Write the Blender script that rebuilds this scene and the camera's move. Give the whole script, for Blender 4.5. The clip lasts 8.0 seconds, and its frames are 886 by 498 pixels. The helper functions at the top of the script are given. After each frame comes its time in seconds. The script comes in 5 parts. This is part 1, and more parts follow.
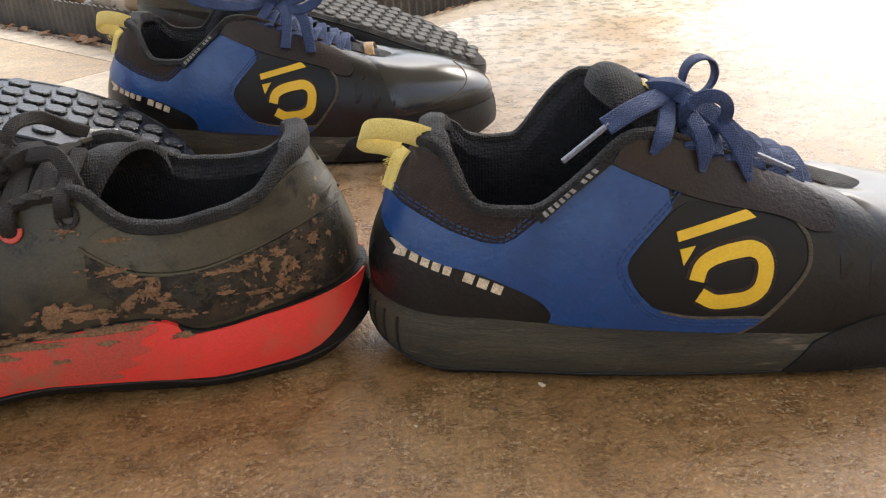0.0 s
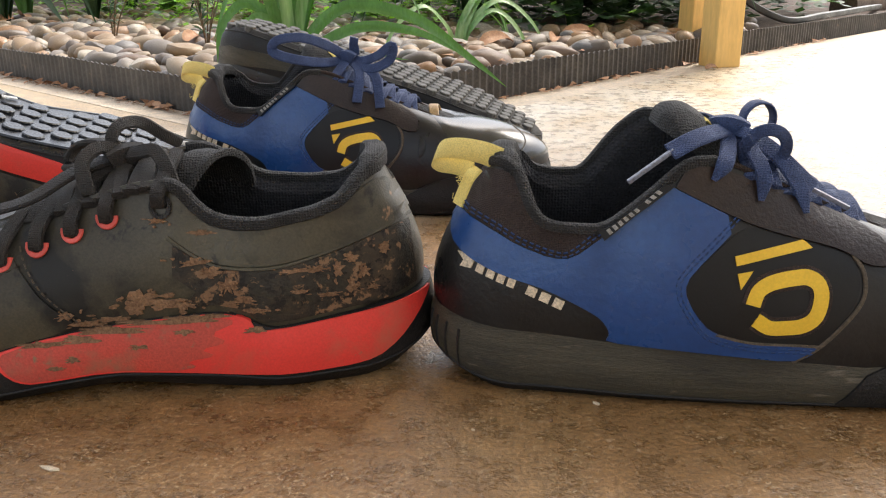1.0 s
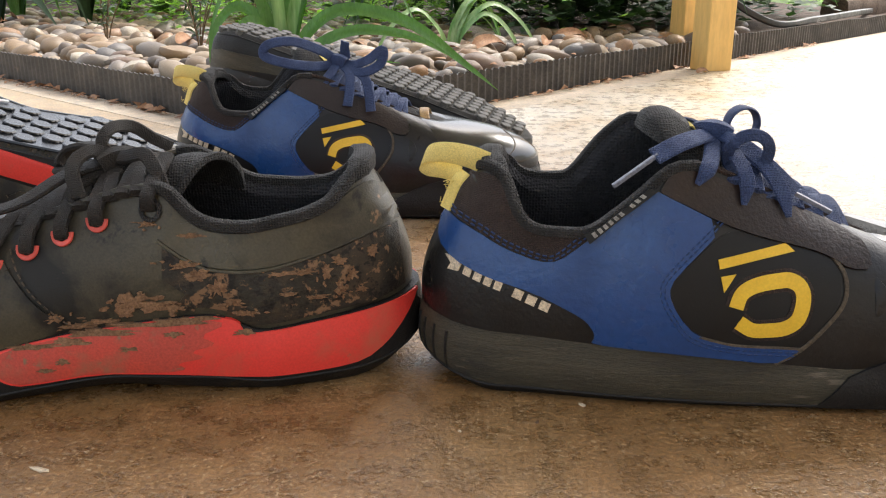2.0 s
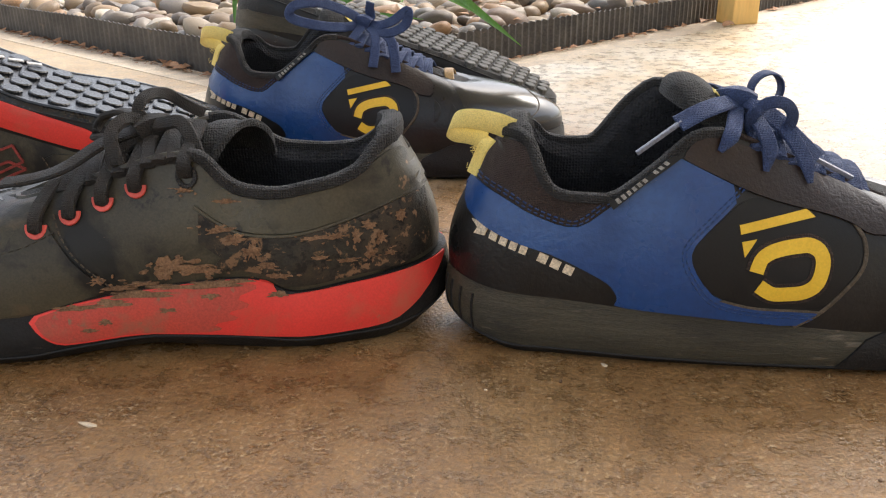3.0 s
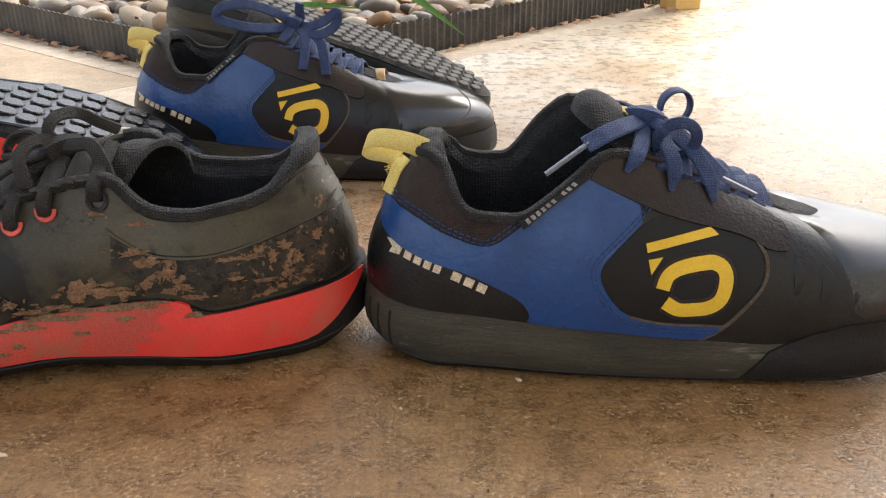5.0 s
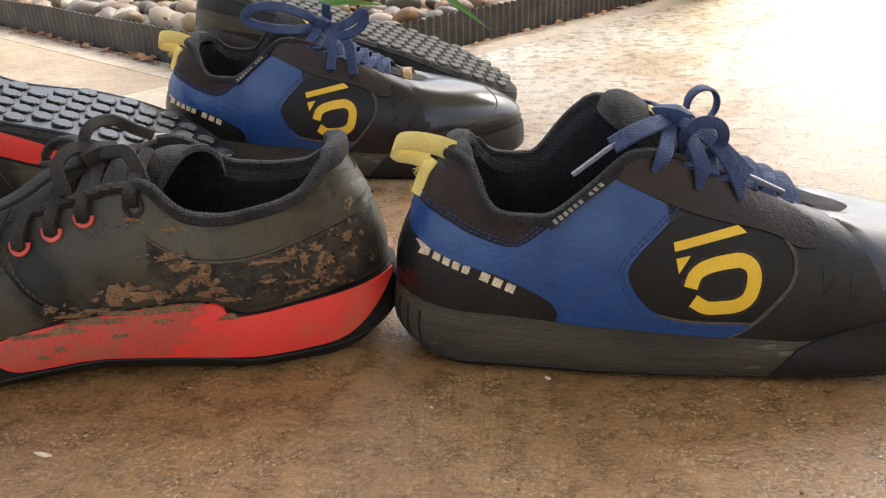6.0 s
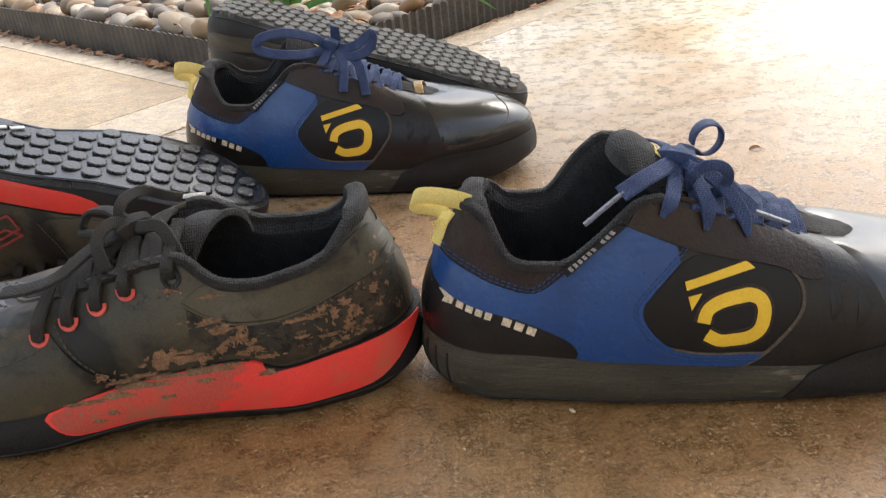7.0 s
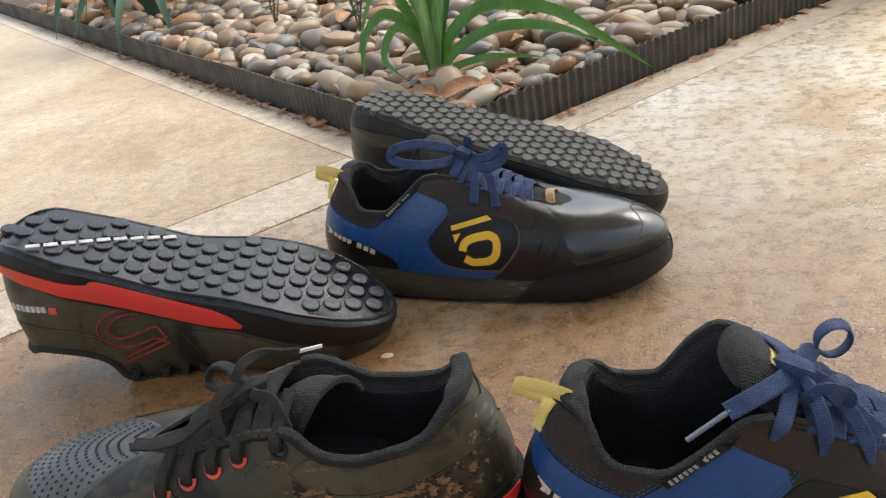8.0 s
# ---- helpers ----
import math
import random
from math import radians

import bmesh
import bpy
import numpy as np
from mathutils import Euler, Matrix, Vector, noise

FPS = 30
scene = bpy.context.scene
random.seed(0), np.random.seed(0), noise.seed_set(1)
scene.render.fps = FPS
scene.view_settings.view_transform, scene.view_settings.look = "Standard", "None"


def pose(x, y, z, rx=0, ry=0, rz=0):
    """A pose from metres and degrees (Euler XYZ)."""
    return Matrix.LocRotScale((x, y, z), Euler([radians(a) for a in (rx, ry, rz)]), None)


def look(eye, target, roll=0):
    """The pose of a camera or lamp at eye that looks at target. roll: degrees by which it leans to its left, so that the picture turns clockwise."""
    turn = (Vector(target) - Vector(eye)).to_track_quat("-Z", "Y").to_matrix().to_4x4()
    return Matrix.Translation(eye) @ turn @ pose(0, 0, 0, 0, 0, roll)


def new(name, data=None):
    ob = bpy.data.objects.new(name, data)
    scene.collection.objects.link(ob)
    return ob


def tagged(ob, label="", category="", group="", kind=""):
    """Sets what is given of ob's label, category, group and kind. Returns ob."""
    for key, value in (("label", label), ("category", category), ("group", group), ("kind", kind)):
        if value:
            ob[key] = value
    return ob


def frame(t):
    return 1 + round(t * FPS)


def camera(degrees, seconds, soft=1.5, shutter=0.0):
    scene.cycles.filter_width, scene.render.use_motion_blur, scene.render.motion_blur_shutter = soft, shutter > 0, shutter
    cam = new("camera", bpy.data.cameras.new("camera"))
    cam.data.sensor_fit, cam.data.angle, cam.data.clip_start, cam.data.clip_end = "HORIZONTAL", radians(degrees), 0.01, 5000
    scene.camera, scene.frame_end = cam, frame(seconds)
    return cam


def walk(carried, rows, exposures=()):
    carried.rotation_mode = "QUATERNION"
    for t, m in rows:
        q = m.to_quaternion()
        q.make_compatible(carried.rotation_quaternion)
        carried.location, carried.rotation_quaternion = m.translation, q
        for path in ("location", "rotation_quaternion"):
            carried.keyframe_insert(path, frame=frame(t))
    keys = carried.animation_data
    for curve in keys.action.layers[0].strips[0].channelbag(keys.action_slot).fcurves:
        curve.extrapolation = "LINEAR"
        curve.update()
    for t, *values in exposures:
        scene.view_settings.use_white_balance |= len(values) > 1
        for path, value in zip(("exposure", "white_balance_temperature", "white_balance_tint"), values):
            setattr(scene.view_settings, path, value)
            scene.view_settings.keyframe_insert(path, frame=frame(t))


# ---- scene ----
cam = camera(54.0, 8.0, soft=1.15, shutter=0.12)
PATH = [
    (0, (0.01, -0.007, 0.232), (-0.023, 1.795, -0.635), -3.1),
    (0.5, (-0.005, -0.03, 0.205), (-0.065, 1.816, -0.563), -0.8),
    (1, (-0.006, -0.042, 0.199), (-0.109, 1.852, -0.435), -0.2),
    (1.2, (-0.006, -0.043, 0.198), (-0.092, 1.854, -0.43), 0.1),
    (2.3, (-0.002, -0.05, 0.202), (-0.097, 1.845, -0.428), -0.2),
    (2.5, (-0.004, -0.054, 0.203), (-0.114, 1.828, -0.466), -0.2),
    (3, (-0.005, -0.055, 0.21), (-0.141, 1.802, -0.521), -0.5),
    (3.5, (0.006, -0.051, 0.213), (-0.101, 1.806, -0.522), -0.0),
    (4, (0.006, -0.053, 0.215), (-0.092, 1.804, -0.522), -0.0),
    (4.5, (0.009, -0.053, 0.218), (-0.062, 1.798, -0.536), 0.1),
    (4.7, (0.017, -0.05, 0.224), (-0.036, 1.796, -0.545), 0.2),
    (5.8, (0.017, -0.05, 0.237), (-0.045, 1.783, -0.562), -1.6),
    (6, (0.017, -0.053, 0.238), (-0.091, 1.776, -0.564), -1.6),
    (6.5, (0.017, -0.059, 0.25), (-0.156, 1.767, -0.548), -3.1),
    (7, (0.021, -0.05, 0.294), (-0.143, 1.726, -0.612), -6.2),
    (7.5, (0.059, -0.019, 0.36), (-0.246, 1.763, -0.496), -10.3),
    (8, (0.059, 0.005, 0.381), (-0.483, 1.715, -0.503), -9.7),
]
walk(cam, [(t, look(eye, target, roll)) for t, eye, target, roll in PATH], exposures=[(0.0, 1.55, 6600, 10), (6.6, 1.58, 6600, 10), (7.05, 1.54, 6450, 9), (7.4, 1.06, 6250, 7), (8.0, 1.28, 6350, 7)])

# ---- light: bright overcast sky, seen from under a veranda roof ----
world = bpy.data.worlds.new("sky")
scene.world = world
world.use_nodes = True
wn = world.node_tree.nodes
sky = wn.new("ShaderNodeTexSky")
sky.sky_type, sky.sun_disc = "NISHITA", False
sky.sun_elevation, sky.sun_rotation = radians(52), radians(35)
sky.air_density, sky.dust_density = 1.0, 4.0
wn["Background"].inputs["Strength"].default_value = 0.15
pale = wn.new("ShaderNodeHueSaturation")
pale.inputs["Saturation"].default_value = 0.5
world.node_tree.links.new(sky.outputs["Color"], pale.inputs["Color"])
world.node_tree.links.new(pale.outputs["Color"], wn["Background"].inputs["Color"])
sun = new("sun", bpy.data.lights.new("sun", "SUN"))
sun.data.energy, sun.data.angle, sun.data.color = 0.8, radians(16), (1.0, 0.95, 0.87)
sun.matrix_basis = look((2.5, 3.6, 5.6), (0, 0, 0))


# ---- materials ----
def ramp(nt, src, stops, mode="LINEAR"):
    n = nt.nodes.new("ShaderNodeValToRGB")
    n.color_ramp.interpolation = mode
    el = n.color_ramp.elements
    while len(el) < len(stops):
        el.new(0.5)
    for e, (p, c) in zip(el, stops):
        e.position = p
        e.color = (*c, 1) if isinstance(c, tuple) else (c, c, c, 1)
    nt.links.new(src, n.inputs[0])
    return n.outputs[0]


def noise_tex(nt, co, scale, detail=4.0, rough=0.6, dist=0.0):
    n = nt.nodes.new("ShaderNodeTexNoise")
    n.inputs["Scale"].default_value, n.inputs["Detail"].default_value = scale, detail
    n.inputs["Roughness"].default_value, n.inputs["Distortion"].default_value = rough, dist
    nt.links.new(co, n.inputs["Vector"])
    return n.outputs[0]


def mix(nt, fac, a, b, mode="MIX"):
    n = nt.nodes.new("ShaderNodeMix")
    n.data_type, n.blend_type = "RGBA", mode
    for sock, v in ((n.inputs[0], fac), (n.inputs[6], a), (n.inputs[7], b)):
        if isinstance(v, tuple):
            sock.default_value = (*v, 1)
        elif isinstance(v, (int, float)):
            sock.default_value = v
        else:
            nt.links.new(v, sock)
    return n.outputs[2]


def material(name, col, col2=None, scale=40.0, fine=600.0, rough=0.6, bump=0.15, metal=0.0, stains=(), vary=None, spec=0.5, rough_vary=0.15, stretch=(1, 1, 1), grain=0.6, glow=0.0, weave=0.0):
    """Two scales of colour change, fine relief, and stains: (colour, scale, threshold, softness)."""
    m = bpy.data.materials.new(name)
    m.use_nodes = True
    nt = m.node_tree
    bsdf = nt.nodes["Principled BSDF"]
    tc = nt.nodes.new("ShaderNodeTexCoord")
    mp = nt.nodes.new("ShaderNodeMapping")
    mp.inputs["Scale"].default_value = stretch
    nt.links.new(tc.outputs["Object"], mp.inputs["Vector"])
    co = mp.outputs[0]
    col2 = col2 or tuple(c * 0.72 for c in col)
    big = noise_tex(nt, co, scale)
    small = noise_tex(nt, co, fine, 3.0)
    c = ramp(nt, big, [(0.35, col), (0.68, col2)])
    if vary:
        src = nt.nodes.new("ShaderNodeObjectInfo").outputs["Random"] if vary[0] == "object" else nt.nodes.new("ShaderNodeNewGeometry").outputs["Random Per Island"]
        c = mix(nt, 0.85, c, ramp(nt, src, vary[1], "CONSTANT" if len(vary) > 2 else "LINEAR"))
        c = mix(nt, ramp(nt, big, [(0.42, 0.0), (0.75, 0.45)]), c, tuple(x * 0.55 for x in col2))
    c = mix(nt, grain, c, mix(nt, 1.0, c, ramp(nt, small, [(0.32, 0.40), (0.68, 1.6)]), "MULTIPLY"))
    for scol, sscale, thr, soft in stains:
        s = noise_tex(nt, co, sscale, 6.0, 0.65, 0.3)
        c = mix(nt, ramp(nt, s, [(thr, 0.0), (thr + soft, 1.0)]), c, scol)
    nt.links.new(c, bsdf.inputs["Base Color"])
    bsdf.inputs["Metallic"].default_value = metal
    bsdf.inputs["Specular IOR Level"].default_value = spec
    r = ramp(nt, big, [(0.3, max(0.03, rough - rough_vary)), (0.7, min(1.0, rough + rough_vary))])
    nt.links.new(r, bsdf.inputs["Roughness"])
    if bump:
        b = nt.nodes.new("ShaderNodeBump")
        b.inputs["Strength"].default_value, b.inputs["Distance"].default_value = bump, 0.002
        nt.links.new(small, b.inputs["Height"])
        nt.links.new(b.outputs[0], bsdf.inputs["Normal"])
        mid = nt.nodes.new("ShaderNodeBump")
        mid.inputs["Strength"].default_value, mid.inputs["Distance"].default_value = (0.9, 0.0012) if weave else (min(1.0, bump * 0.8), 0.002)
        if weave:
            cell = nt.nodes.new("ShaderNodeTexVoronoi")
            cell.inputs["Scale"].default_value, cell.inputs["Randomness"].default_value = weave, 0.35
            nt.links.new(co, cell.inputs["Vector"])
            nt.links.new(cell.outputs["Distance"], mid.inputs["Height"])
        else:
            nt.links.new(noise_tex(nt, co, fine * 0.2, 3.0), mid.inputs["Height"])
        nt.links.new(b.outputs[0], mid.inputs["Normal"])
        nt.links.new(mid.outputs[0], bsdf.inputs["Normal"])
    if glow:
        tr = nt.nodes.new("ShaderNodeBsdfTranslucent")
        nt.links.new(mix(nt, 1.0, c, (1.6, 1.7, 0.9), "MULTIPLY"), tr.inputs["Color"])
        sh = nt.nodes.new("ShaderNodeMixShader")
        sh.inputs[0].default_value = glow
        nt.links.new(bsdf.outputs[0], sh.inputs[1])
        nt.links.new(tr.outputs[0], sh.inputs[2])
        nt.links.new(sh.outputs[0], nt.nodes["Material Output"].inputs["Surface"])
    return m


def concrete(name, cols, specks, rough, pale_glare=None):
    """Sealed, worn concrete: broad stains, mottling, fine grit, pale and dark specks, thin scuffs."""
    m = bpy.data.materials.new(name)
    m.use_nodes = True
    nt = m.node_tree
    bsdf = nt.nodes["Principled BSDF"]
    co = nt.nodes.new("ShaderNodeTexCoord").outputs["Object"]
    broad, mott, grit = noise_tex(nt, co, 5.0, 5.0, 0.6, 0.4), noise_tex(nt, co, 55.0, 6.0, 0.7), noise_tex(nt, co, 420.0, 4.0, 0.7)
    c = ramp(nt, broad, [(0.34, cols[0]), (0.52, cols[1]), (0.68, cols[2])])
    if pale_glare:
        # glare and paler concrete put into colour towards the veranda's open edge, ragged border
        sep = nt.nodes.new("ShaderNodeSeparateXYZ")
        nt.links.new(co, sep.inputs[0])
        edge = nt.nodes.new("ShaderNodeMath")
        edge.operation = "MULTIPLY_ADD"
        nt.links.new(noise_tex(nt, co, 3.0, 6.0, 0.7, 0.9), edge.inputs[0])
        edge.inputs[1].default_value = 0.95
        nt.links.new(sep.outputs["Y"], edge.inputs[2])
        # stained blotches of the pale tone: tan, beige, chalky
        blotch = noise_tex(nt, co, 7.0, 6.0, 0.68, 0.8)
        pale_glare = ramp(nt, blotch, [(0.36, (0.42, 0.31, 0.185)), (0.48, pale_glare), (0.58, (0.62, 0.56, 0.46)), (0.68, (0.73, 0.70, 0.63))])
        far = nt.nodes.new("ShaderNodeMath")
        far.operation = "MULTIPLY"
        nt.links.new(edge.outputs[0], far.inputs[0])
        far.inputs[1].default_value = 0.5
        c = mix(nt, ramp(nt, far.outputs[0], [(0.52, 0.0), (0.78, 0.9)]), c, pale_glare)
    c = mix(nt, 0.9, c, mix(nt, 1.0, c, ramp(nt, mott, [(0.34, 0.62), (0.5, 1.0), (0.66, 1.32)]), "MULTIPLY"))
    c = mix(nt, 0.85, c, mix(nt, 1.0, c, ramp(nt, grit, [(0.3, 0.45), (0.5, 1.0), (0.7, 1.55)]), "MULTIPLY"))
    # pale sand flecks, gathered in loose patches, and sparse dark grains
    pale = noise_tex(nt, co, 430.0, 3.0, 0.6, 0.5)
    drift = noise_tex(nt, co, 24.0, 3.0, 0.6, 0.4)
    fleck = nt.nodes.new("ShaderNodeMath")
    fleck.operation = "MULTIPLY"
    nt.links.new(ramp(nt, pale, [(0.56, 0.0), (0.64, 0.85)]), fleck.inputs[0])
    nt.links.new(ramp(nt, drift, [(0.40, 0.15), (0.62, 1.0)]), fleck.inputs[1])
    c = mix(nt, fleck.outputs[0], c, specks[0])
    dark = noise_tex(nt, co, 210.0, 3.0, 0.6, 0.3)
    c = mix(nt, ramp(nt, dark, [(0.68, 0.0), (0.74, 0.75)]), c, specks[1])
    mp = nt.nodes.new("ShaderNodeMapping")
    mp.inputs["Scale"].default_value, mp.inputs["Rotation"].default_value = (14, 130, 1), (0, 0, 0.35)
    nt.links.new(co, mp.inputs["Vector"])
    scuff = noise_tex(nt, mp.outputs[0], 1.0, 4.0, 0.65, 0.2)
    c = mix(nt, ramp(nt, scuff, [(0.62, 0.0), (0.70, 0.30)]), c, specks[1])
    brush = nt.nodes.new("ShaderNodeMapping")
    brush.inputs["Scale"].default_value, brush.inputs["Rotation"].default_value = (38, 150, 1), (0, 0, 0.06)
    nt.links.new(co, brush.inputs["Vector"])
    chip = noise_tex(nt, brush.outputs[0], 1.0, 5.0, 0.72, 0.5)
    c = mix(nt, ramp(nt, chip, [(0.60, 0.0), (0.66, 0.55)]), c, tuple(0.5 * x + 0.5 * y for x, y in zip(cols[0], specks[1])))
    nt.links.new(c, bsdf.inputs["Base Color"])
    bsdf.inputs["Specular IOR Level"].default_value = 0.58
    nt.links.new(ramp(nt, mott, [(0.3, rough - 0.14), (0.7, rough + 0.14)]), bsdf.inputs["Roughness"])
    last_n = None
    for src, strength, dist in ((grit, 0.5, 0.0012), (mott, 0.35, 0.004), (dark, 0.3, 0.002)):
        bp = nt.nodes.new("ShaderNodeBump")
        bp.inputs["Strength"].default_value, bp.inputs["Distance"].default_value = strength, dist
        nt.links.new(src, bp.inputs["Height"])
        if last_n:
            nt.links.new(last_n, bp.inputs["Normal"])
        last_n = bp.outputs[0]
    nt.links.new(last_n, bsdf.inputs["Normal"])
    return m


STONES = [(0.0, (0.313, 0.234, 0.147)), (0.14, (0.188, 0.117, 0.053)), (0.28, (0.104, 0.1, 0.096)), (0.4, (0.275, 0.172, 0.077)), (0.52, (0.407, 0.352, 0.273)), (0.62, (0.078, 0.055, 0.039)), (0.74, (0.264, 0.122, 0.031)), (0.84, (0.197, 0.165, 0.133)), (0.93, (0.138, 0.074, 0.039))]
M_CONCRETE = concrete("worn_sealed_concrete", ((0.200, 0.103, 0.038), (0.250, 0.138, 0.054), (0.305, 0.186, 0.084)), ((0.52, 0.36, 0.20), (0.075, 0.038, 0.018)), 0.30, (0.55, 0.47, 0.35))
M_CONCRETE_TAN = concrete("tan_stained_concrete", ((0.33, 0.225, 0.125), (0.42, 0.315, 0.195), (0.49, 0.40, 0.28)), ((0.56, 0.46, 0.33), (0.22, 0.13, 0.07)), 0.42)
M_CONCRETE_PALE = concrete("pale_concrete_border", ((0.42, 0.33, 0.235), (0.50, 0.41, 0.30), (0.56, 0.48, 0.38)), ((0.66, 0.58, 0.48), (0.28, 0.19, 0.12)), 0.5)
M_JOINT = material("dirty_joint", (0.20, 0.12, 0.07), None, 30, 300, 0.9, 0.3)
M_SOIL = material("damp_soil", (0.09, 0.055, 0.035), (0.05, 0.03, 0.02), 30, 200, 0.95, 0.8)
M_LAWN = material("lawn", (0.13, 0.20, 0.05), (0.09, 0.15, 0.03), 9, 120, 0.9, 0.5)
M_EDGING = material("dark_corrugated_plastic", (0.058, 0.048, 0.038), (0.036, 0.030, 0.025), 18, 260, 0.6, 0.2, stains=[((0.2, 0.13, 0.08), 25.0, 0.64, 0.1)])
M_PEBBLE = material("river_pebble", (0.4, 0.33, 0.26), None, 45, 500, 0.5, 0.12, vary=("object", STONES, 1))
M_PEBBLES = material("river_pebbles_mass", (0.4, 0.33, 0.26), None, 45, 500, 0.5, 0.12, vary=("island", STONES, 1))
M_POST = material("yellow_painted_timber", (0.78, 0.50, 0.17), (0.72, 0.45, 0.14), 14, 160, 0.5, 0.1, grain=0.15, stains=[((0.42, 0.21, 0.07), 26.0, 0.72, 0.08)], stretch=(1, 1, 0.2))
M_PLASTER = material("bounce_wall_plaster", (0.80, 0.76, 0.68), (0.74, 0.69, 0.6), 3, 90, 0.85, 0.2)
M_CEIL = material("veranda_ceiling_boards", (0.74, 0.70, 0.62), (0.68, 0.63, 0.55), 4, 60, 0.7, 0.2)
M_LEAF = material("strap_leaf_green", (0.15, 0.31, 0.075), (0.10, 0.23, 0.045), 25, 300, 0.30, 0.1, stretch=(1, 1, 0.3), glow=0.35, grain=0.2)
M_LEAF_PALE = material("variegated_leaf", (0.40, 0.52, 0.28), (0.14, 0.30, 0.08), 60, 300, 0.4, 0.1, stretch=(1, 1, 0.1), glow=0.35, grain=0.2)
M_LEAF_BLUE = material("blue_green_leaf", (0.12, 0.19, 0.13), (0.09, 0.15, 0.10), 25, 300, 0.45, 0.1, glow=0.25, grain=0.2)
M_LEAF_DARK = material("dark_shrub_leaf", (0.035, 0.085, 0.022), (0.02, 0.055, 0.015), 20, 200, 0.45, 0.1, glow=0.3, grain=0.3)
M_LEAF_LIME = material("lime_groundcover_leaf", (0.22, 0.42, 0.05), (0.14, 0.30, 0.035), 30, 200, 0.5, 0.1, glow=0.4, grain=0.3)
M_DRY = material("dry_leaf", (0.36, 0.19, 0.09), (0.25, 0.12, 0.06), 50, 400, 0.75, 0.3)
M_STALK = material("brown_stalk", (0.16, 0.10, 0.05), (0.10, 0.07, 0.035), 40, 400, 0.8, 0.3)
M_HOSE = material("black_hose", (0.03, 0.028, 0.026), None, 30, 300, 0.4, 0.1)
M_WOOD = material("weathered_log", (0.16, 0.11, 0.075), (0.1, 0.07, 0.05), 30, 200, 0.85, 0.5)

M_BLACK = material("black_leather", (0.0098, 0.0094, 0.0092), (0.016, 0.0145, 0.0135), 26, 420, 0.38, 0.16, stains=[((0.028, 0.020, 0.014), 22.0, 0.58, 0.16), ((0.10, 0.065, 0.04), 60.0, 0.71, 0.07)], grain=0.3, spec=0.4)
M_TOE = material("glossy_black_toe_leather", (0.015, 0.0165, 0.019), (0.021, 0.023, 0.025), 25, 700, 0.21, 0.05, rough_vary=0.06, grain=0.1, spec=0.75)
M_PANEL = material("matt_black_panel", (0.007, 0.007, 0.0075), (0.010, 0.0095, 0.009), 30, 900, 0.45, 0.06, grain=0.2, spec=0.32)
M_BLUE = material("blue_synthetic_leather", (0.015, 0.066, 0.225), (0.011, 0.045, 0.160), 24, 300, 0.30, 0.14, stains=[((0.05, 0.07, 0.13), 70.0, 0.70, 0.08)], grain=0.12)
M_BLUE_EDGE = material("blue_stitch_thread", (0.020, 0.055, 0.165), None, 60, 900, 0.6, 0.2)
M_BROWN = material("brown_black_nubuck", (0.052, 0.033, 0.027), (0.038, 0.024, 0.019), 40, 1500, 0.85, 0.45, stains=[((0.10, 0.06, 0.04), 45.0, 0.70, 0.1)], weave=1300)
M_MESH = material("charcoal_mesh_lining", (0.034, 0.032, 0.031), (0.021, 0.020, 0.019), 60, 1400, 0.8, 0.6, weave=800)
M_INNER = material("dark_inner_lining", (0.017, 0.017, 0.020), None, 60, 1200, 0.9, 0.4, weave=620)
M_YELLOW = material("yellow_print", (0.86, 0.54, 0.035), (0.76, 0.46, 0.03), 45, 900, 0.5, 0.05, stains=[((0.25, 0.16, 0.05), 160.0, 0.72, 0.06)], grain=0.12)
M_TAB = material("pale_yellow_webbing", (0.92, 0.74, 0.25), (0.85, 0.66, 0.20), 60, 1600, 0.85, 0.15, grain=0.3)
M_CREAM = material("cream_print", (0.70, 0.58, 0.42), (0.60, 0.48, 0.33), 200, 900, 0.6, 0.1)
M_WHITE = material("white_print", (0.72, 0.70, 0.66), None, 200, 900, 0.6, 0.1)
M_RUBBER = material("worn_grey_rubber", (0.060, 0.050, 0.029), (0.030, 0.025, 0.015), 35, 1100, 0.58, 0.35, stains=[((0.015, 0.013, 0.010), 40.0, 0.58, 0.12), ((0.13, 0.105, 0.072), 110.0, 0.62, 0.08)], stretch=(0.35, 1, 2.5))
M_SOLE = material("black_rubber", (0.011, 0.011, 0.011), (0.018, 0.016, 0.015), 30, 800, 0.5, 0.3, stains=[((0.10, 0.07, 0.045), 70.0, 0.68, 0.08)], grain=0.3, spec=0.32)
M_TREAD = material("grey_worn_tread", (0.100, 0.094, 0.082), (0.062, 0.058, 0.051), 40, 700, 0.66, 0.3)
# darker than the lugs: shade between them put into the colour, plus dirt stains
M_TREAD_BASE = material("dirty_shaded_tread_base", (0.034, 0.031, 0.027), (0.022, 0.020, 0.018), 40, 700, 0.8, 0.3, stains=[((0.10, 0.075, 0.05), 60.0, 0.64, 0.08)])
M_TREAD_DARK = material("black_tread", (0.012, 0.013, 0.015), (0.020, 0.021, 0.023), 40, 700, 0.22, 0.16, grain=0.3)
M_LACE_BLUE = material("navy_flat_lace", (0.048, 0.080, 0.195), (0.034, 0.056, 0.14), 80, 1500, 0.7, 0.45, weave=1500)
M_LACE_BLACK = material("dirty_black_lace", (0.017, 0.015, 0.013), (0.036, 0.027, 0.020), 90, 1500, 0.75, 0.6, weave=1300)
M_AGLET = material("clear_grey_lace_tip", (0.22, 0.235, 0.29), None, 90, 700, 0.3, 0.05)
